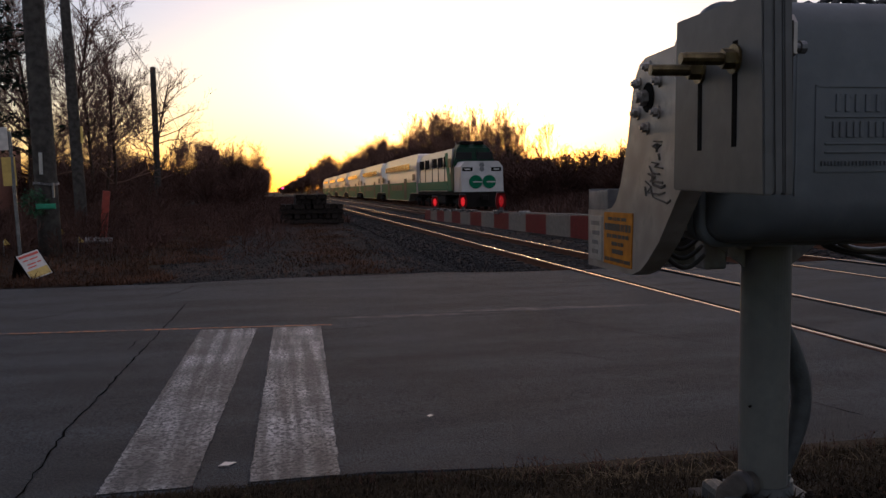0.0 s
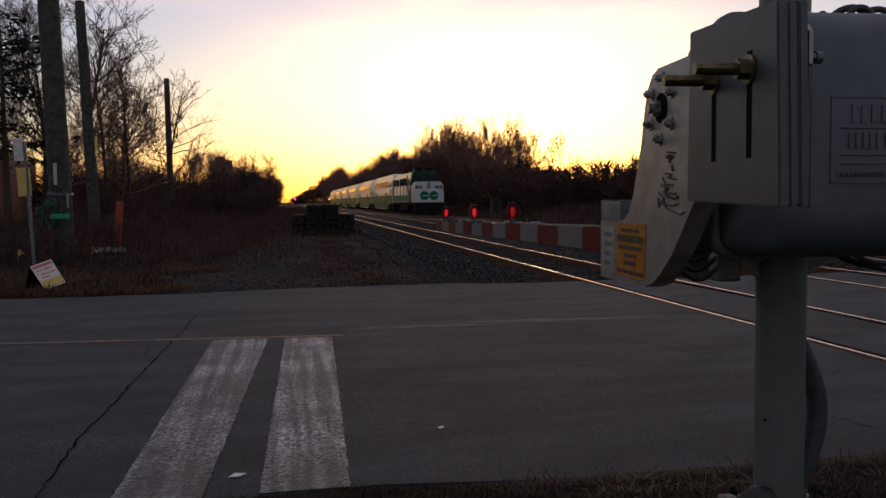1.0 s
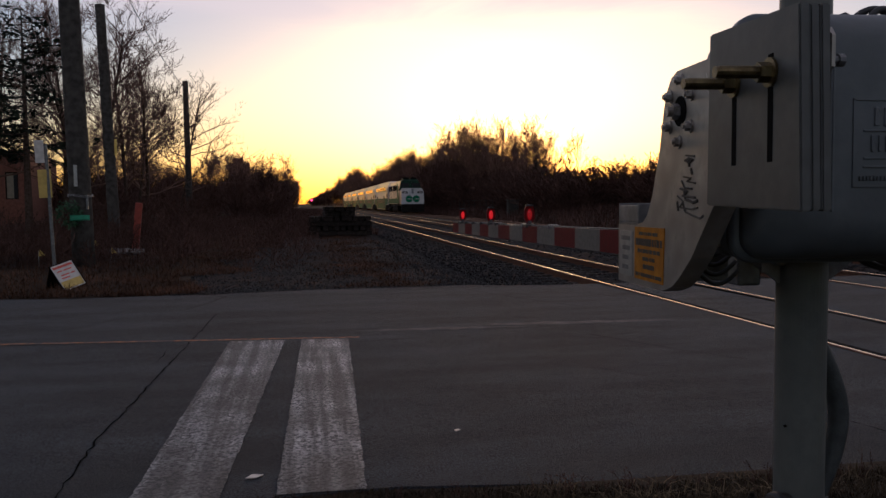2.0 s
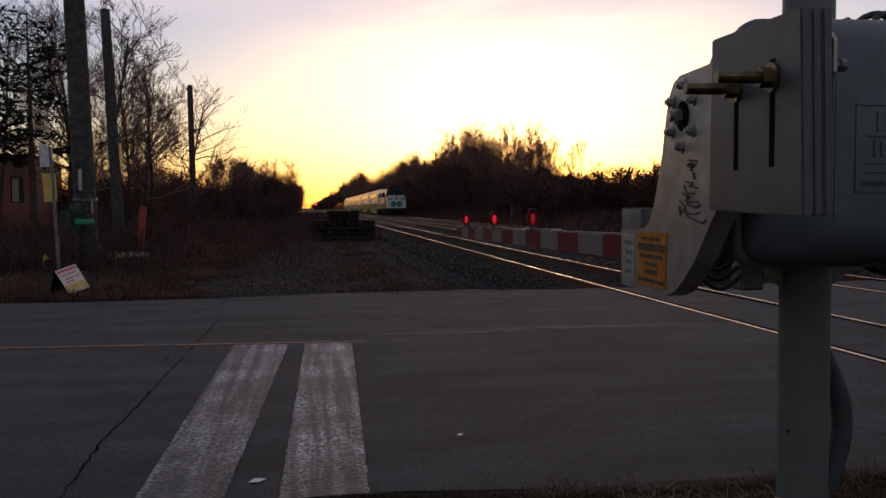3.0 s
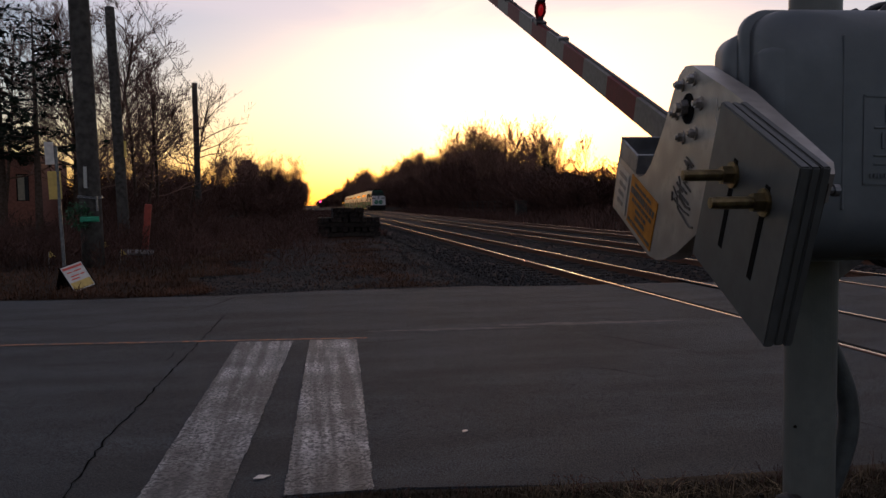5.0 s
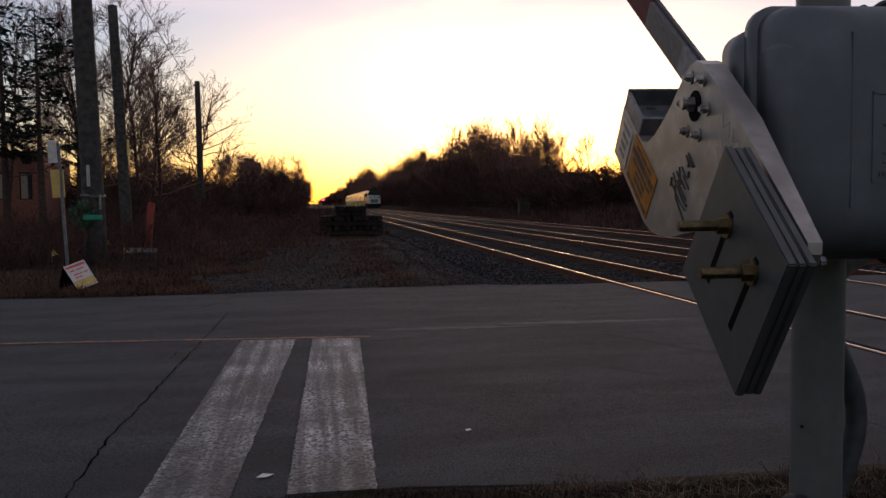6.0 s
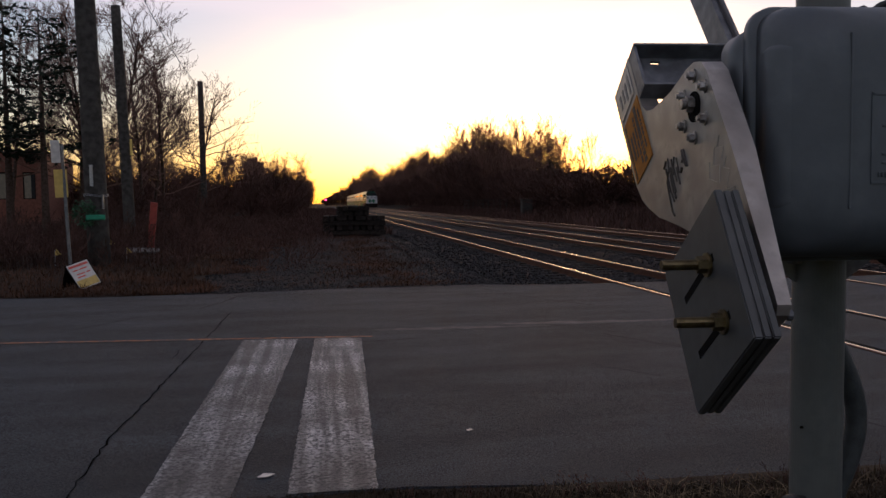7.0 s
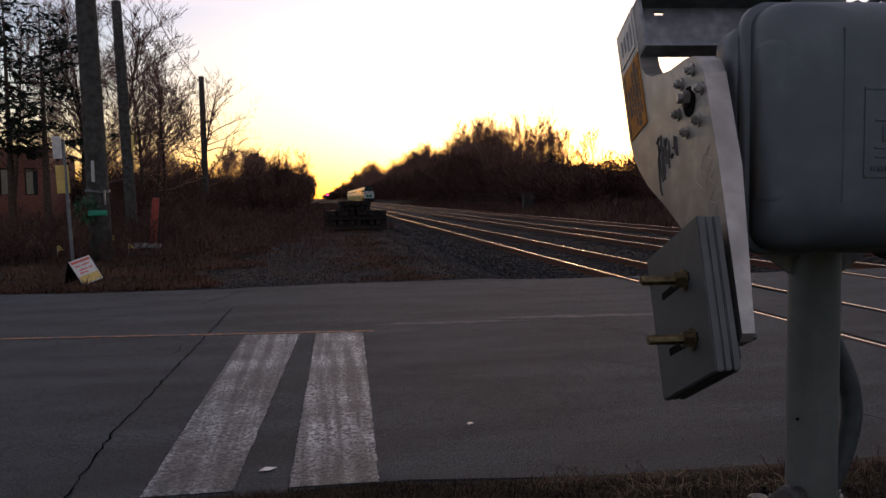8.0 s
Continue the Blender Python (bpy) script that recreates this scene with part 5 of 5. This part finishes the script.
def grasses():
    def verge(rs):
        x = rs.uniform(-2.5, 5.0)
        y = 3.96 - 1.8 * rs.rand() ** 1.2 + 0.10 * noise.noise((x * 2.2, 1.0, 0.0))
        y += 0.05 - 0.10 * min(1.5, max(0.0, x - 0.2))
        return (x, y, height(x, y) - 0.012)
    blades("verge_grass", 70000, verge, (0.012, 0.055), M_VERGE, "dark matted dead grass on the road verge", 1, 0.0026, 2.0)
    def tuft(rs):
        k = rs.randint(0, 22)
        x = 1.0 + 0.12 * k + 0.09 * math.sin(k * 2.7) + rs.normal(0, 0.06)
        y = 3.30 + 0.42 * math.sin(k * 4.1) + rs.normal(0, 0.07)
        return (x, y, height(x, y) - 0.012)
    blades("verge_tufts", 1100, tuft, (0.02, 0.10), M_STRAW, "longer pale dead grass round the gate foundation", 2, 0.0018, 2.6)
    rnd = random.Random(17)
    kinds = [sprig(rnd, 0.13) for _ in range(8)]
    pl = []
    for i in range(150):
        x = rnd.uniform(0.2, 3.4) if i < 120 else rnd.uniform(-1.5, 0.4)
        y = 3.78 - 0.10 * min(1.5, max(0.0, x - 0.2)) - 0.55 * rnd.random() ** 1.5 + 0.06 * math.sin(x * 9)
        k = rnd.uniform(0.35, 1.0) * (1.0 if x > 1.0 else 0.6)
        pl.append((x, y, height(x, y) - 0.005, rnd.uniform(0, 6.28), k, k))
    scatter("verge_sprigs", kinds, pl, M_WEED, "dead dark weed sprigs along the asphalt edge", "weeds")
    litter_leaves("verge_leaves", 2600, verge, (0.006, 0.018), "dry leaf litter on the verge", 12)
    def bank(rs):
        y = 13.9 + 34 * rs.rand() ** 1.5
        lim = -2.3 + 0.05 * (y - 14) + 1.2 * noise.noise((y * 0.45, 7.0, 0.0)) + 0.5 * noise.noise((y * 1.7, 3.0, 0.0))
        x = lim - 12 * rs.rand() ** 1.5
        return (x, y, height(x, y) - 0.02)
    blades("bank_grass", 60000, bank, (0.04, 0.20), M_DRY_GRASS, "dead matted grass beside the gravel track", 3, 0.005, 2.6)
    litter_leaves("bank_leaves", 14000, bank, (0.02, 0.05), "brown leaf litter under the poles", 13)
    def strip(rs):
        y = 14.2 + 44 * rs.rand() ** 1.3
        c = 1.15 + 0.01 * (y - 14) + 0.5 * noise.noise((y * 0.3, 5.0, 0.0))
        x = c + rs.normal(0, 0.62) if rs.rand() < 0.8 else rs.uniform(-1.6, 3.0)
        if noise.noise((x * 1.1, y * 0.6, 4.0)) < -0.10:
            x, y = c + rs.normal(0, 0.5), 16 + 30 * rs.rand()
        return (x, y, height(x, y))
    blades("path_grass", 22000, strip, (0.02, 0.13), M_DRY_GRASS, "short dead grass on the gravel", 4, 0.0045, 2.4)
    def weeds(rs):
        y = 18.5 + 34 * rs.rand() ** 1.2
        x = -3.2 - 13 * rs.rand() ** 1.2 if rs.rand() < 0.85 or y < 27 else rs.uniform(-3, 0.4)
        if noise.noise((x * 0.55, y * 0.4, 2.0)) < 0.0 and rs.rand() < 0.85:
            y = 34 + 20 * rs.rand()
        return (x, y, height(x, y) - 0.02)
    blades("brown_weeds", 26000, weeds, (0.12, 0.75), M_WEED, "tall dead brown weeds beside the railway", 5, 0.005, 2.0)
    # branching dead stalks, thicker towards the poles
    kinds = [seg_arrays(grow(rnd, 1.1, 0.6, 2, 0.009, 0, 0.004, low=0.08, n1=12, kids=5, tilts=(15, 65), wander=0.35), True) for _ in range(6)]
    pl = []
    for i in range(520):
        y = 18.0 + 30 * rnd.random() ** 1.4
        x = -3.0 - 0.02 * (y - 18) - 10 * rnd.random() ** 1.1 if rnd.random() < 0.9 else rnd.uniform(-2.6, 0.0)
        k = rnd.uniform(0.4, 1.25)
        if y < 20 and x > -4.4:
            k *= 0.4
        pl.append((x, y, height(x, y) - 0.02, rnd.uniform(0, 6.28), k, k * rnd.uniform(0.7, 1.1)))
    scatter("dead_stalks", kinds, pl, M_WEED, "branching dead stalks and brambles under the poles", "weeds")


def far_weeds():
    def place(rs):
        y = 44 + 160 * rs.rand() ** 1.5
        x = -7.0 + 10.8 * rs.rand()
        return (x, y, height(x, y) - 0.03)
    blades("far_weeds", 26000, place, (0.15, 0.6), M_WEED, "dead weeds and brown grass beside the far tracks", 7, 0.02, 1.0)


def right_weeds():
    def place(rs):
        y = 24 + 150 * rs.rand() ** 1.4
        x = 16.0 + 7.0 * rs.rand()
        return (x, y, height(x, y) - 0.03)
    blades("trackside_weeds", 26000, place, (0.2, 1.0), M_WEED, "dead brown weeds along the far side of the tracks", 6, 0.016, 0.9)


woods()
grasses()
right_weeds()
far_weeds()

# ---- poles, signs and trees left of the tracks ----


def pole(x, y, top, r0, r1, lean_x, label, butt=0.0):
    p = empty("utility_pole", pose(x, y, height(x, y)), label, "utility pole", "poles along the road")
    bm = add_tube(bmesh.new(), [(lean_x * top * i / 9, 0, top * i / 9 - (0.3 if i == 0 else 0)) for i in range(10)], r0, 20, r1)
    part("shaft", bm, M_POLE, p, "weathered grey round pole", smooth=True)
    return p


p1 = pole(-5.10, 19.4, 10.5, 0.245, 0.205, -0.021, "thick weathered grey pole with a wreath tied to it")
part("tag_strip", box(-0.085, -0.015, -0.29, -0.255, 1.82, 2.30, 0.004), M_LABEL, p1, "pale vertical pole tag")
for z, r in ((1.60, 0.012), (1.63, 0.008)):
    ring = bmesh.new()
    add_tube(ring, [(-0.035 + 0.262 * math.cos(t), 0.262 * math.sin(t), z + 0.02 * math.sin(2 * t)) for t in [2 * math.pi * i / 24 for i in range(25)]], r, 6)
    part("tie_wire", ring, M_GALV, p1, "pale wire tie round the pole")
part("cable_guard", box(0.145, 0.185, -0.235, -0.185, 1.30, 1.63, 0.004), M_GALV, p1, "pale cable guard strip")
p2 = pole(-6.74, 29.7, 8.2, 0.20, 0.16, -0.030, "weathered grey pole cut off at the top")
part("tag_strip", box(0.12, 0.2, -0.21, -0.19, 3.0, 3.55, 0.004), M_SIGN_YELLOW, p2, "pale pole tag")
p3 = pole(-7.02, 50.0, 8.62, 0.19, 0.16, -0.006, "slim dark pole cut off at the top")


def wreath():
    w = empty("memorial_wreath", pose(-5.30, 19.04, 1.28), "green evergreen wreath with a green ribbon tied to the pole", "wreath")
    rs = np.random.RandomState(8)
    V, F = [], []
    for i in range(420):
        t = rs.uniform(0, 2 * math.pi)
        r = 0.20 + rs.normal(0, 0.055)
        c = np.array([r * math.cos(t), rs.normal(0, 0.05), r * math.sin(t) * 1.05])
        d = rs.normal(size=3)
        d /= np.linalg.norm(d)
        e = np.cross(d, rs.normal(size=3))
        e /= np.linalg.norm(e) + 1e-6
        k = len(V)
        V += [c - d * 0.05, c + e * 0.017, c + d * 0.05, c - e * 0.017]
        F.append((k, k + 1, k + 2, k + 3))
    o = new("leaves", mesh_arrays("leaves", np.array(V), np.array(F), M_LEAF))
    o.parent = w
    o["label"] = "dark green evergreen sprigs"
    part("ribbon", add_box(box(0.05, 0.46, -0.09, -0.07, -0.12, 0.0, 0.006), 0.12, 0.42, -0.11, -0.085, -0.10, -0.02, 0.006), M_GREEN_RIBBON, w, "bright green ribbon")


wreath()


def post_sign():
    s = empty("post_sign", pose(-4.88, 16.5, height(-4.88, 16.5)), "two small signs seen from behind on a thin steel post", "sign")
    part("post", add_box(box(-0.03, 0.03, -0.012, 0.012, -0.2, 2.62, 0.004), -0.006, 0.006, -0.03, -0.012, -0.2, 2.6), M_GALV, s, "thin galvanised post", m=pose(0, 0, 0, 0, -2.0, 0))
    part("upper_panel", box(-0.19, -0.03, -0.02, -0.012, 2.27, 2.70, 0.003), M_SIGN_WHITE, s, "pale small panel", m=pose(0, 0, 0, 0, -2.0, 18))
    part("lower_panel", box(-0.17, 0.06, 0.014, 0.022, 1.60, 2.14, 0.003), M_SIGN_YELLOW, s, "dull yellow panel", m=pose(0, 0, 0, 0, -2.0, 18))


post_sign()


def a_board():
    """Two panels that meet at a ridge along local x, standing skewed on the bank."""
    a = empty("sandwich_board", pose(-4.45, 15.0, height(-4.45, 15.0) - 0.02, 0, -13, 55) @ Matrix.Diagonal((0.82, 0.84, 0.95, 1)), "small folding sandwich board with red, white and yellow print", "sandwich board")
    f = part("front_panel", box(0, 0.55, -0.010, 0.010, 0.0, 0.535, 0.004), M_SIGN_WHITE, a, "white notice panel", m=pose(0, -0.29, 0, -32.8, 0, 0))
    part("yellow_field", box(0.02, 0.53, -0.015, -0.010, 0.02, 0.18), M_SIGN_YELLOW, f, "yellow field")
    part("red_band", box(0.03, 0.52, -0.015, -0.010, 0.455, 0.50), M_SIGN_RED, f, "red heading bar")
    for z, x0, x1 in ((0.39, 0.08, 0.20), (0.39, 0.24, 0.45), (0.30, 0.12, 0.33), (0.30, 0.37, 0.47), (0.24, 0.10, 0.30)):
        part("print_bar", box(x0, x1, -0.015, -0.010, z - 0.012, z + 0.012), M_SIGN_RED, f, "faded red print bar")
    for x in (-0.02, 0.55):
        part("frame_edge", box(x, x + 0.02, -0.015, 0.015, -0.02, 0.55), M_BLACK, f, "black frame edge")
    part("rear_panel", box(0, 0.55, -0.010, 0.010, 0.0, 0.535, 0.004), M_BLACK, a, "dark rear panel", m=pose(0, 0.29, 0, 32.8, 0, 0))
    part("hinge", cyl((0.05, 0, 0.455), (0.50, 0, 0.455), 0.012, n=8), M_BLACK, a, "dark hinge along the ridge")


a_board()
mk = empty("cable_marker", pose(-5.0, 24.4, height(-5.0, 24.4)), "leaning orange plastic cable marker post", "marker post")
part("post", box(-0.10, 0.10, -0.03, 0.03, -0.2, 1.42, 0.02), M_ORANGE, mk, m=pose(0, 0, 0, 0, 6, 0))
hh = empty("utility_hatch", pose(-5.1, 22.6, height(-5.1, 22.6)), "pale flat utility hatch lying in dead grass", "hatch")
part("hatch_lid", box(-0.18, 0.68, -0.42, 0.42, 0.05, 0.11, 0.015), M_HATCH, hh, m=pose(0, 0, 0, 4, 3, 10))
for x, y in ((-5.95, 19.0), (-4.7, 20.2), (-5.55, 22.1)):
    fl = empty("marker_flag", pose(x, y, height(x, y)), "small yellow survey flag on a wire", "flag", "survey flags")
    part("wire", cyl((0, 0, 0), (0, 0, 0.34), 0.006, 0.006, 6), M_STEEL_BOLT, fl)
    part("flag_sheet", prism([(0.0, 0.22), (0.14, 0.25), (0.02, 0.38)], -0.003, 0.003, axis="y"), M_SIGN_YELLOW, fl, "yellow flag")


def tie_stack():
    """Old sleepers piled crosswise beside the track."""
    st = empty("sleeper_pile", pose(1.45, 38.6, height(1.45, 38.6)), "pile of old railway sleepers beside the track", "sleeper pile")
    rnd = random.Random(6)
    for layer in range(4):
        z = 0.02 + 0.225 * layer
        for k in range(10):
            if layer % 2 == 0:
                b = box(-1.42, 1.42, -0.12, 0.12, 0.0, 0.21, 0.012, 1)
                m = pose(rnd.uniform(-.1, .1), -1.17 + 0.26 * k, z, 0, 0, rnd.uniform(-2, 2))
            else:
                b = box(-0.12, 0.12, -1.3, 1.3, 0.0, 0.21, 0.012, 1)
                m = pose(-1.28 + 0.285 * k, rnd.uniform(-.1, .1), z, 0, 0, rnd.uniform(-2, 2))
            part("old_sleeper", b, M_TIE, st, m=m)
    for layer in range(2):
        for k in range(6):
            b = box(-0.11, 0.11, -1.2, 1.2, 0.0, 0.21, 0.012, 1)
            part("old_sleeper", b, M_TIE, st, m=pose(-0.62 + 0.245 * k, rnd.uniform(-.1, .1), 0.92 + 0.225 * layer, 0, 0, rnd.uniform(-2, 2)))


tie_stack()


def brick_building():
    bd = empty("brick_building", pose(-24.5, 58.0, 0, 0, 0, 8), "low brown brick building with pale windows behind trees", "building")
    openings = ((-12.0, -10.9), (-9.6, -8.5), (-7.2, -6.1), (-4.8, -3.7), (-2.4, -1.3), (0.0, 1.1), (2.75, 3.80), (4.30, 5.10))
    wall = bmesh.new()
    add_box(wall, -14, 5.8, 0.0, 0.3, 0, 2.0)
    add_box(wall, -14, 5.8, 0.0, 0.3, 3.85, 5.15)
    edges = [-14] + [e for o in openings for e in o] + [5.8]
    for x0, x1 in zip(edges[::2], edges[1::2]):
        add_box(wall, x0, x1, 0.0, 0.3, 2.0, 3.85)
    add_box(wall, 5.5, 5.8, 0.3, 12, 0, 5.15)
    add_box(wall, -14, 5.8, -0.04, 0.0, 4.05, 4.15)
    part("wall", wall, M_BRICK, bd, "brown brick wall")
    part("roof", box(-14.1, 5.9, -0.1, 12, 5.15, 5.27, 0.02), M_TRAIN_DARK, bd, "dark flat roof edge")
    for x0, x1 in openings:
        w = part("window", box(x0, x1, 0.14, 0.18, 2.0, 3.85), M_GLASS, bd, "dark window")
        part("blind", box(x0 + 0.08, x0 + 0.62 * (x1 - x0), 0.10, 0.135, 2.05, 3.75), M_CREAM, w, "pale blind behind the window")
        fr = bmesh.new()
        for a, b, c, d in ((x0, x0 + 0.06, 2.0, 3.85), (x1 - 0.06, x1, 2.0, 3.85), (x0 + 0.06, x1 - 0.06, 3.77, 3.85), (x0 + 0.06, x1 - 0.06, 2.0, 2.06)):
            add_box(fr, a, b, 0.05, 0.12, c, d)
        part("frame", fr, M_TRAIN_DARK, w)


brick_building()
tw = empty("far_tower", pose(-12.2, 150, 0), "dark square tower behind bare trees", "building")
part("tower_wall", add_box(box(-1.8, 1.8, -1.8, 1.8, 0, 9.0, 0.05), -0.9, 0.7, -0.9, 0.9, 9.0, 9.8, 0.04), M_BRICK, tw, "dark tower wall")


def conifer(x, y, h, r, label, seed, z=0.0):
    rnd = random.Random(seed)
    t = empty("conifer", pose(x, y, z), label, "tree")
    part("trunk", cyl((0, 0, -0.2), (0, 0, h), 0.22 * h / 12, 0.02, 10), M_BARK, t, "dark straight trunk")
    V, F, B = [], [], []
    n = int(h * 5)
    for i in range(n):
        u = 0.36 + 0.64 * i / n
        az = rnd.uniform(0, 6.283)
        L = r * (1 - u) ** 0.45 * rnd.uniform(0.45, 1.25) + 0.25
        a = Vector((0, 0, h * u))
        d = Vector((math.cos(az), math.sin(az), rnd.uniform(-0.25, 0.15)))
        B.append((a, a + d * L, 0.03, 0.008, 1))
        for k in range(int(13 * L) + 4):
            w = rnd.uniform(0.2, 1.05)
            c = a + d * (L * w) + Vector((rnd.gauss(0, 0.16), rnd.gauss(0, 0.16), rnd.gauss(-0.06, 0.09)))
            e = Vector((rnd.gauss(0, 1), rnd.gauss(0, 1), rnd.gauss(0, 0.5))).normalized() * rnd.uniform(0.10, 0.24)
            f = e.cross(Vector((rnd.gauss(0, 1), rnd.gauss(0, 1), rnd.gauss(0, 1)))).normalized() * rnd.uniform(0.03, 0.07)
            j = len(V)
            V += [c - e, c + f, c + e, c - f]
            F.append((j, j + 1, j + 2, j + 3))
    v, f = seg_arrays(B)
    o = new("boughwork", mesh_arrays("boughwork", v, f, M_BARK))
    o.parent = t
    o["kind"] = "stuff"
    o = new("crown", mesh_arrays("crown", np.array(V), np.array(F), M_NEEDLE))
    o.parent = t
    o["label"] = "dark green needle clumps with gaps"


conifer(-10.6, 33.0, 9.0, 3.2, "dark ragged pine beside the poles", 21)
conifer(-12.6, 35.0, 9.8, 3.6, "dark ragged pine beside the brick building", 23)
conifer(24.5, 84.0, 6.2, 1.5, "small dark fir above the thicket", 22)
rt = random.Random(31)
TREES = ((-9.2, 36.0, 9.6, 3.4, -0.05), (-9.6, 40.0, 10.6, 4.2, 0.06), (-8.3, 44.0, 8.8, 3.6, 0.10), (-12.5, 45.0, 11.0, 4.0, 0.0), (-8.0, 52.0, 9.0, 3.6, 0.14), (-14.5, 40.0, 11.0, 4.0, 0.05), (-10.5, 55.0, 8.5, 3.4, 0.0), (-10.8, 37.5, 9.8, 3.8, 0.08), (-8.9, 41.5, 9.4, 4.2, 0.12), (-9.5, 47.0, 8.5, 3.8, 0.1))
for x, y, h, sp, ln in TREES:
    bare_tree(pose(x, y, 0.1, 0, 0, rt.uniform(-30, 30)), rt, h, sp, "leafless deciduous tree with fine twigs behind the poles", 4 if y < 46 else 3, 0.13, ln, 0.0065, 20, 5 if y < 46 else 6, "bare trees", (35, 82), 0.40)
def leafy_tree(m, rnd, height, spread, label):
    """A thin tree with its last leaves, which the low sun shines past."""
    segs = grow(rnd, height, spread, 3, 0.07, 0.0, 0.011, low=0.45, n1=9, kids=4, tilts=(20, 60), wander=0.3)
    t = empty("leafy_tree", m, label, "tree", "thin trees")
    for name, pick, mat in (("trunk", lambda q: q[4] == 0, M_BARK), ("crown", lambda q: q[4] > 0, M_FAR_TWIG)):
        v, f = seg_arrays([q for q in segs if pick(q)])
        new(name, mesh_arrays(name, v, f, mat)).parent = t
    V, F = [], []
    for q in segs:
        if q[4] < 2 or rnd.random() < 0.72:
            continue
        for _ in range(2):
            c = q[1] + Vector((rnd.gauss(0, 0.16), rnd.gauss(0, 0.16), rnd.gauss(0, 0.13)))
            e = Vector((rnd.gauss(0, 1), rnd.gauss(0, 1), rnd.gauss(0, 1))).normalized() * rnd.uniform(0.05, 0.10)
            d = e.orthogonal().normalized() * rnd.uniform(0.04, 0.07)
            k = len(V)
            V += [c - e, c + d, c + e, c - d]
            F.append((k, k + 1, k + 2, k + 3))
    leaves = new("leaves", mesh_arrays("leaves", np.array(V), np.array(F), M_FAR_LEAF))
    leaves.parent = t
    leaves["label"] = "sparse golden dry leaves"


for x, y, h, sp in ((27.0, 93.0, 9.0, 2.4), (30.0, 96.0, 9.6, 2.6), (32.2, 94.0, 8.4, 2.2), (36.0, 97.0, 6.4, 1.8)):
    leafy_tree(pose(x, y, 0.5), rt, h, sp, "thin tree with a few golden leaves in the low sun")

# wires between the poles
wb = bmesh.new()
A, B = Vector((-7.1, 29.7, 11.0)), Vector((-7.1, 50.0, 8.4))
add_tube(wb, [A.lerp(B, i / 12) - Vector((0, 0, 0.5 * math.sin(math.pi * i / 12))) for i in range(13)], 0.02, 5)
add_tube(wb, [B.lerp(Vector((-9.0, 110, 5.0)), i / 12) - Vector((0, 0, 1.4 * math.sin(math.pi * i / 12))) for i in range(13)], 0.02, 5)
tagged(part("overhead_wire", wb, M_BLACK_RUBBER), "thin sagging overhead wire between the poles", "wire")
# a red signal far down the line
sg = empty("far_signal", pose(1.6, 330, 0), "far red railway signal on a mast", "signal")
part("mast", cyl((0, 0, 0), (0, 0, 3.6), 0.08, 0.08, 8), M_TRAIN_DARK, sg)
part("signal_head", box(-0.25, 0.25, -0.1, 0.1, 2.2, 3.6, 0.03), M_BLACK, sg)
part("lens", cyl((0, -0.1, 2.9), (0, -0.18, 2.9), 0.35, 0.35, 14), M_SIGNAL, sg, "glowing red lens")
# a cabinet and a low fence before the thicket across the tracks
cb = empty("relay_cabinet", pose(19.2, 74.0, height(19.2, 74.0)), "pale grey relay cabinet before the thicket", "cabinet")
part("cabinet_body", box(-0.5, 0.5, -0.35, 0.35, 0.0, 1.5, 0.03), M_POLE, cb)
part("cabinet_roof", box(-0.58, 0.58, -0.43, 0.43, 1.5, 1.58, 0.02), M_POLE, cb)
part("cabinet_door", box(-0.45, 0.45, -0.37, -0.35, 0.1, 1.42, 0.005), M_POLE, cb)
fn = empty("wire_fence", pose(19.6, 84.0, height(19.6, 84.0)), "low grey wire fence before the thicket", "fence")
for i in range(9):
    part("post", cyl((0, 3.2 * i, -0.2), (0, 3.2 * i, 1.55), 0.04, 0.04, 8), M_POLE, fn)
for z in (0.5, 1.0, 1.5):
    part("rail", cyl((0, 0, z), (0, 25.6, z), 0.018, 0.018, 6), M_POLE, fn)
# litter on the road
for x, y, r in ((-0.34, 4.36, 20), (0.9, 5.0, 50)):
    lt = part("paper_scrap", prism([(-0.05, -0.02), (0.0, -0.035), (0.055, 0.0), (0.0, 0.03)] if x < 0 else [(-0.03, -0.01), (0.02, -0.015), (0.03, 0.01), (-0.01, 0.015)], 0.0, 0.004, axis="z"), M_SIGN_WHITE, m=pose(x, y, 0.008, 0, 3, r))
    tagged(lt, "small pale paper scrap lying on the asphalt", "litter")


def motions():
    lift = [(0.0, 0), (3.0, 0), (3.5, 0), (3.65, 0), (3.8, 1.6), (4.0, 6.0), (4.2, 10.0), (4.5, 14.8), (4.7, 17.8), (5.2, 26.5), (5.8, 35.6), (6.0, 38.1), (6.5, 46.0), (7.0, 53.2), (7.5, 60.8), (8.0, 67.8)]
    walk(SWING, [(t, pose(*HUB, a, 0, 0)) for t, a in lift])
    run = [(0.0, 54.0), (0.5, 67.3), (1.0, 80.5), (1.5, 93.5), (3.0, 132.0), (4.0, 157.0), (6.0, 203.5), (8.0, 247.0)]
    walk(LOCO, [(t, pose(TRAIN_X, y, 0)) for t, y in run])
    for i, c in enumerate(COACHES):
        walk(c, [(t, pose(TRAIN_X, y + 18.2 + 26.3 * i, 0)) for t, y in run])


motions()
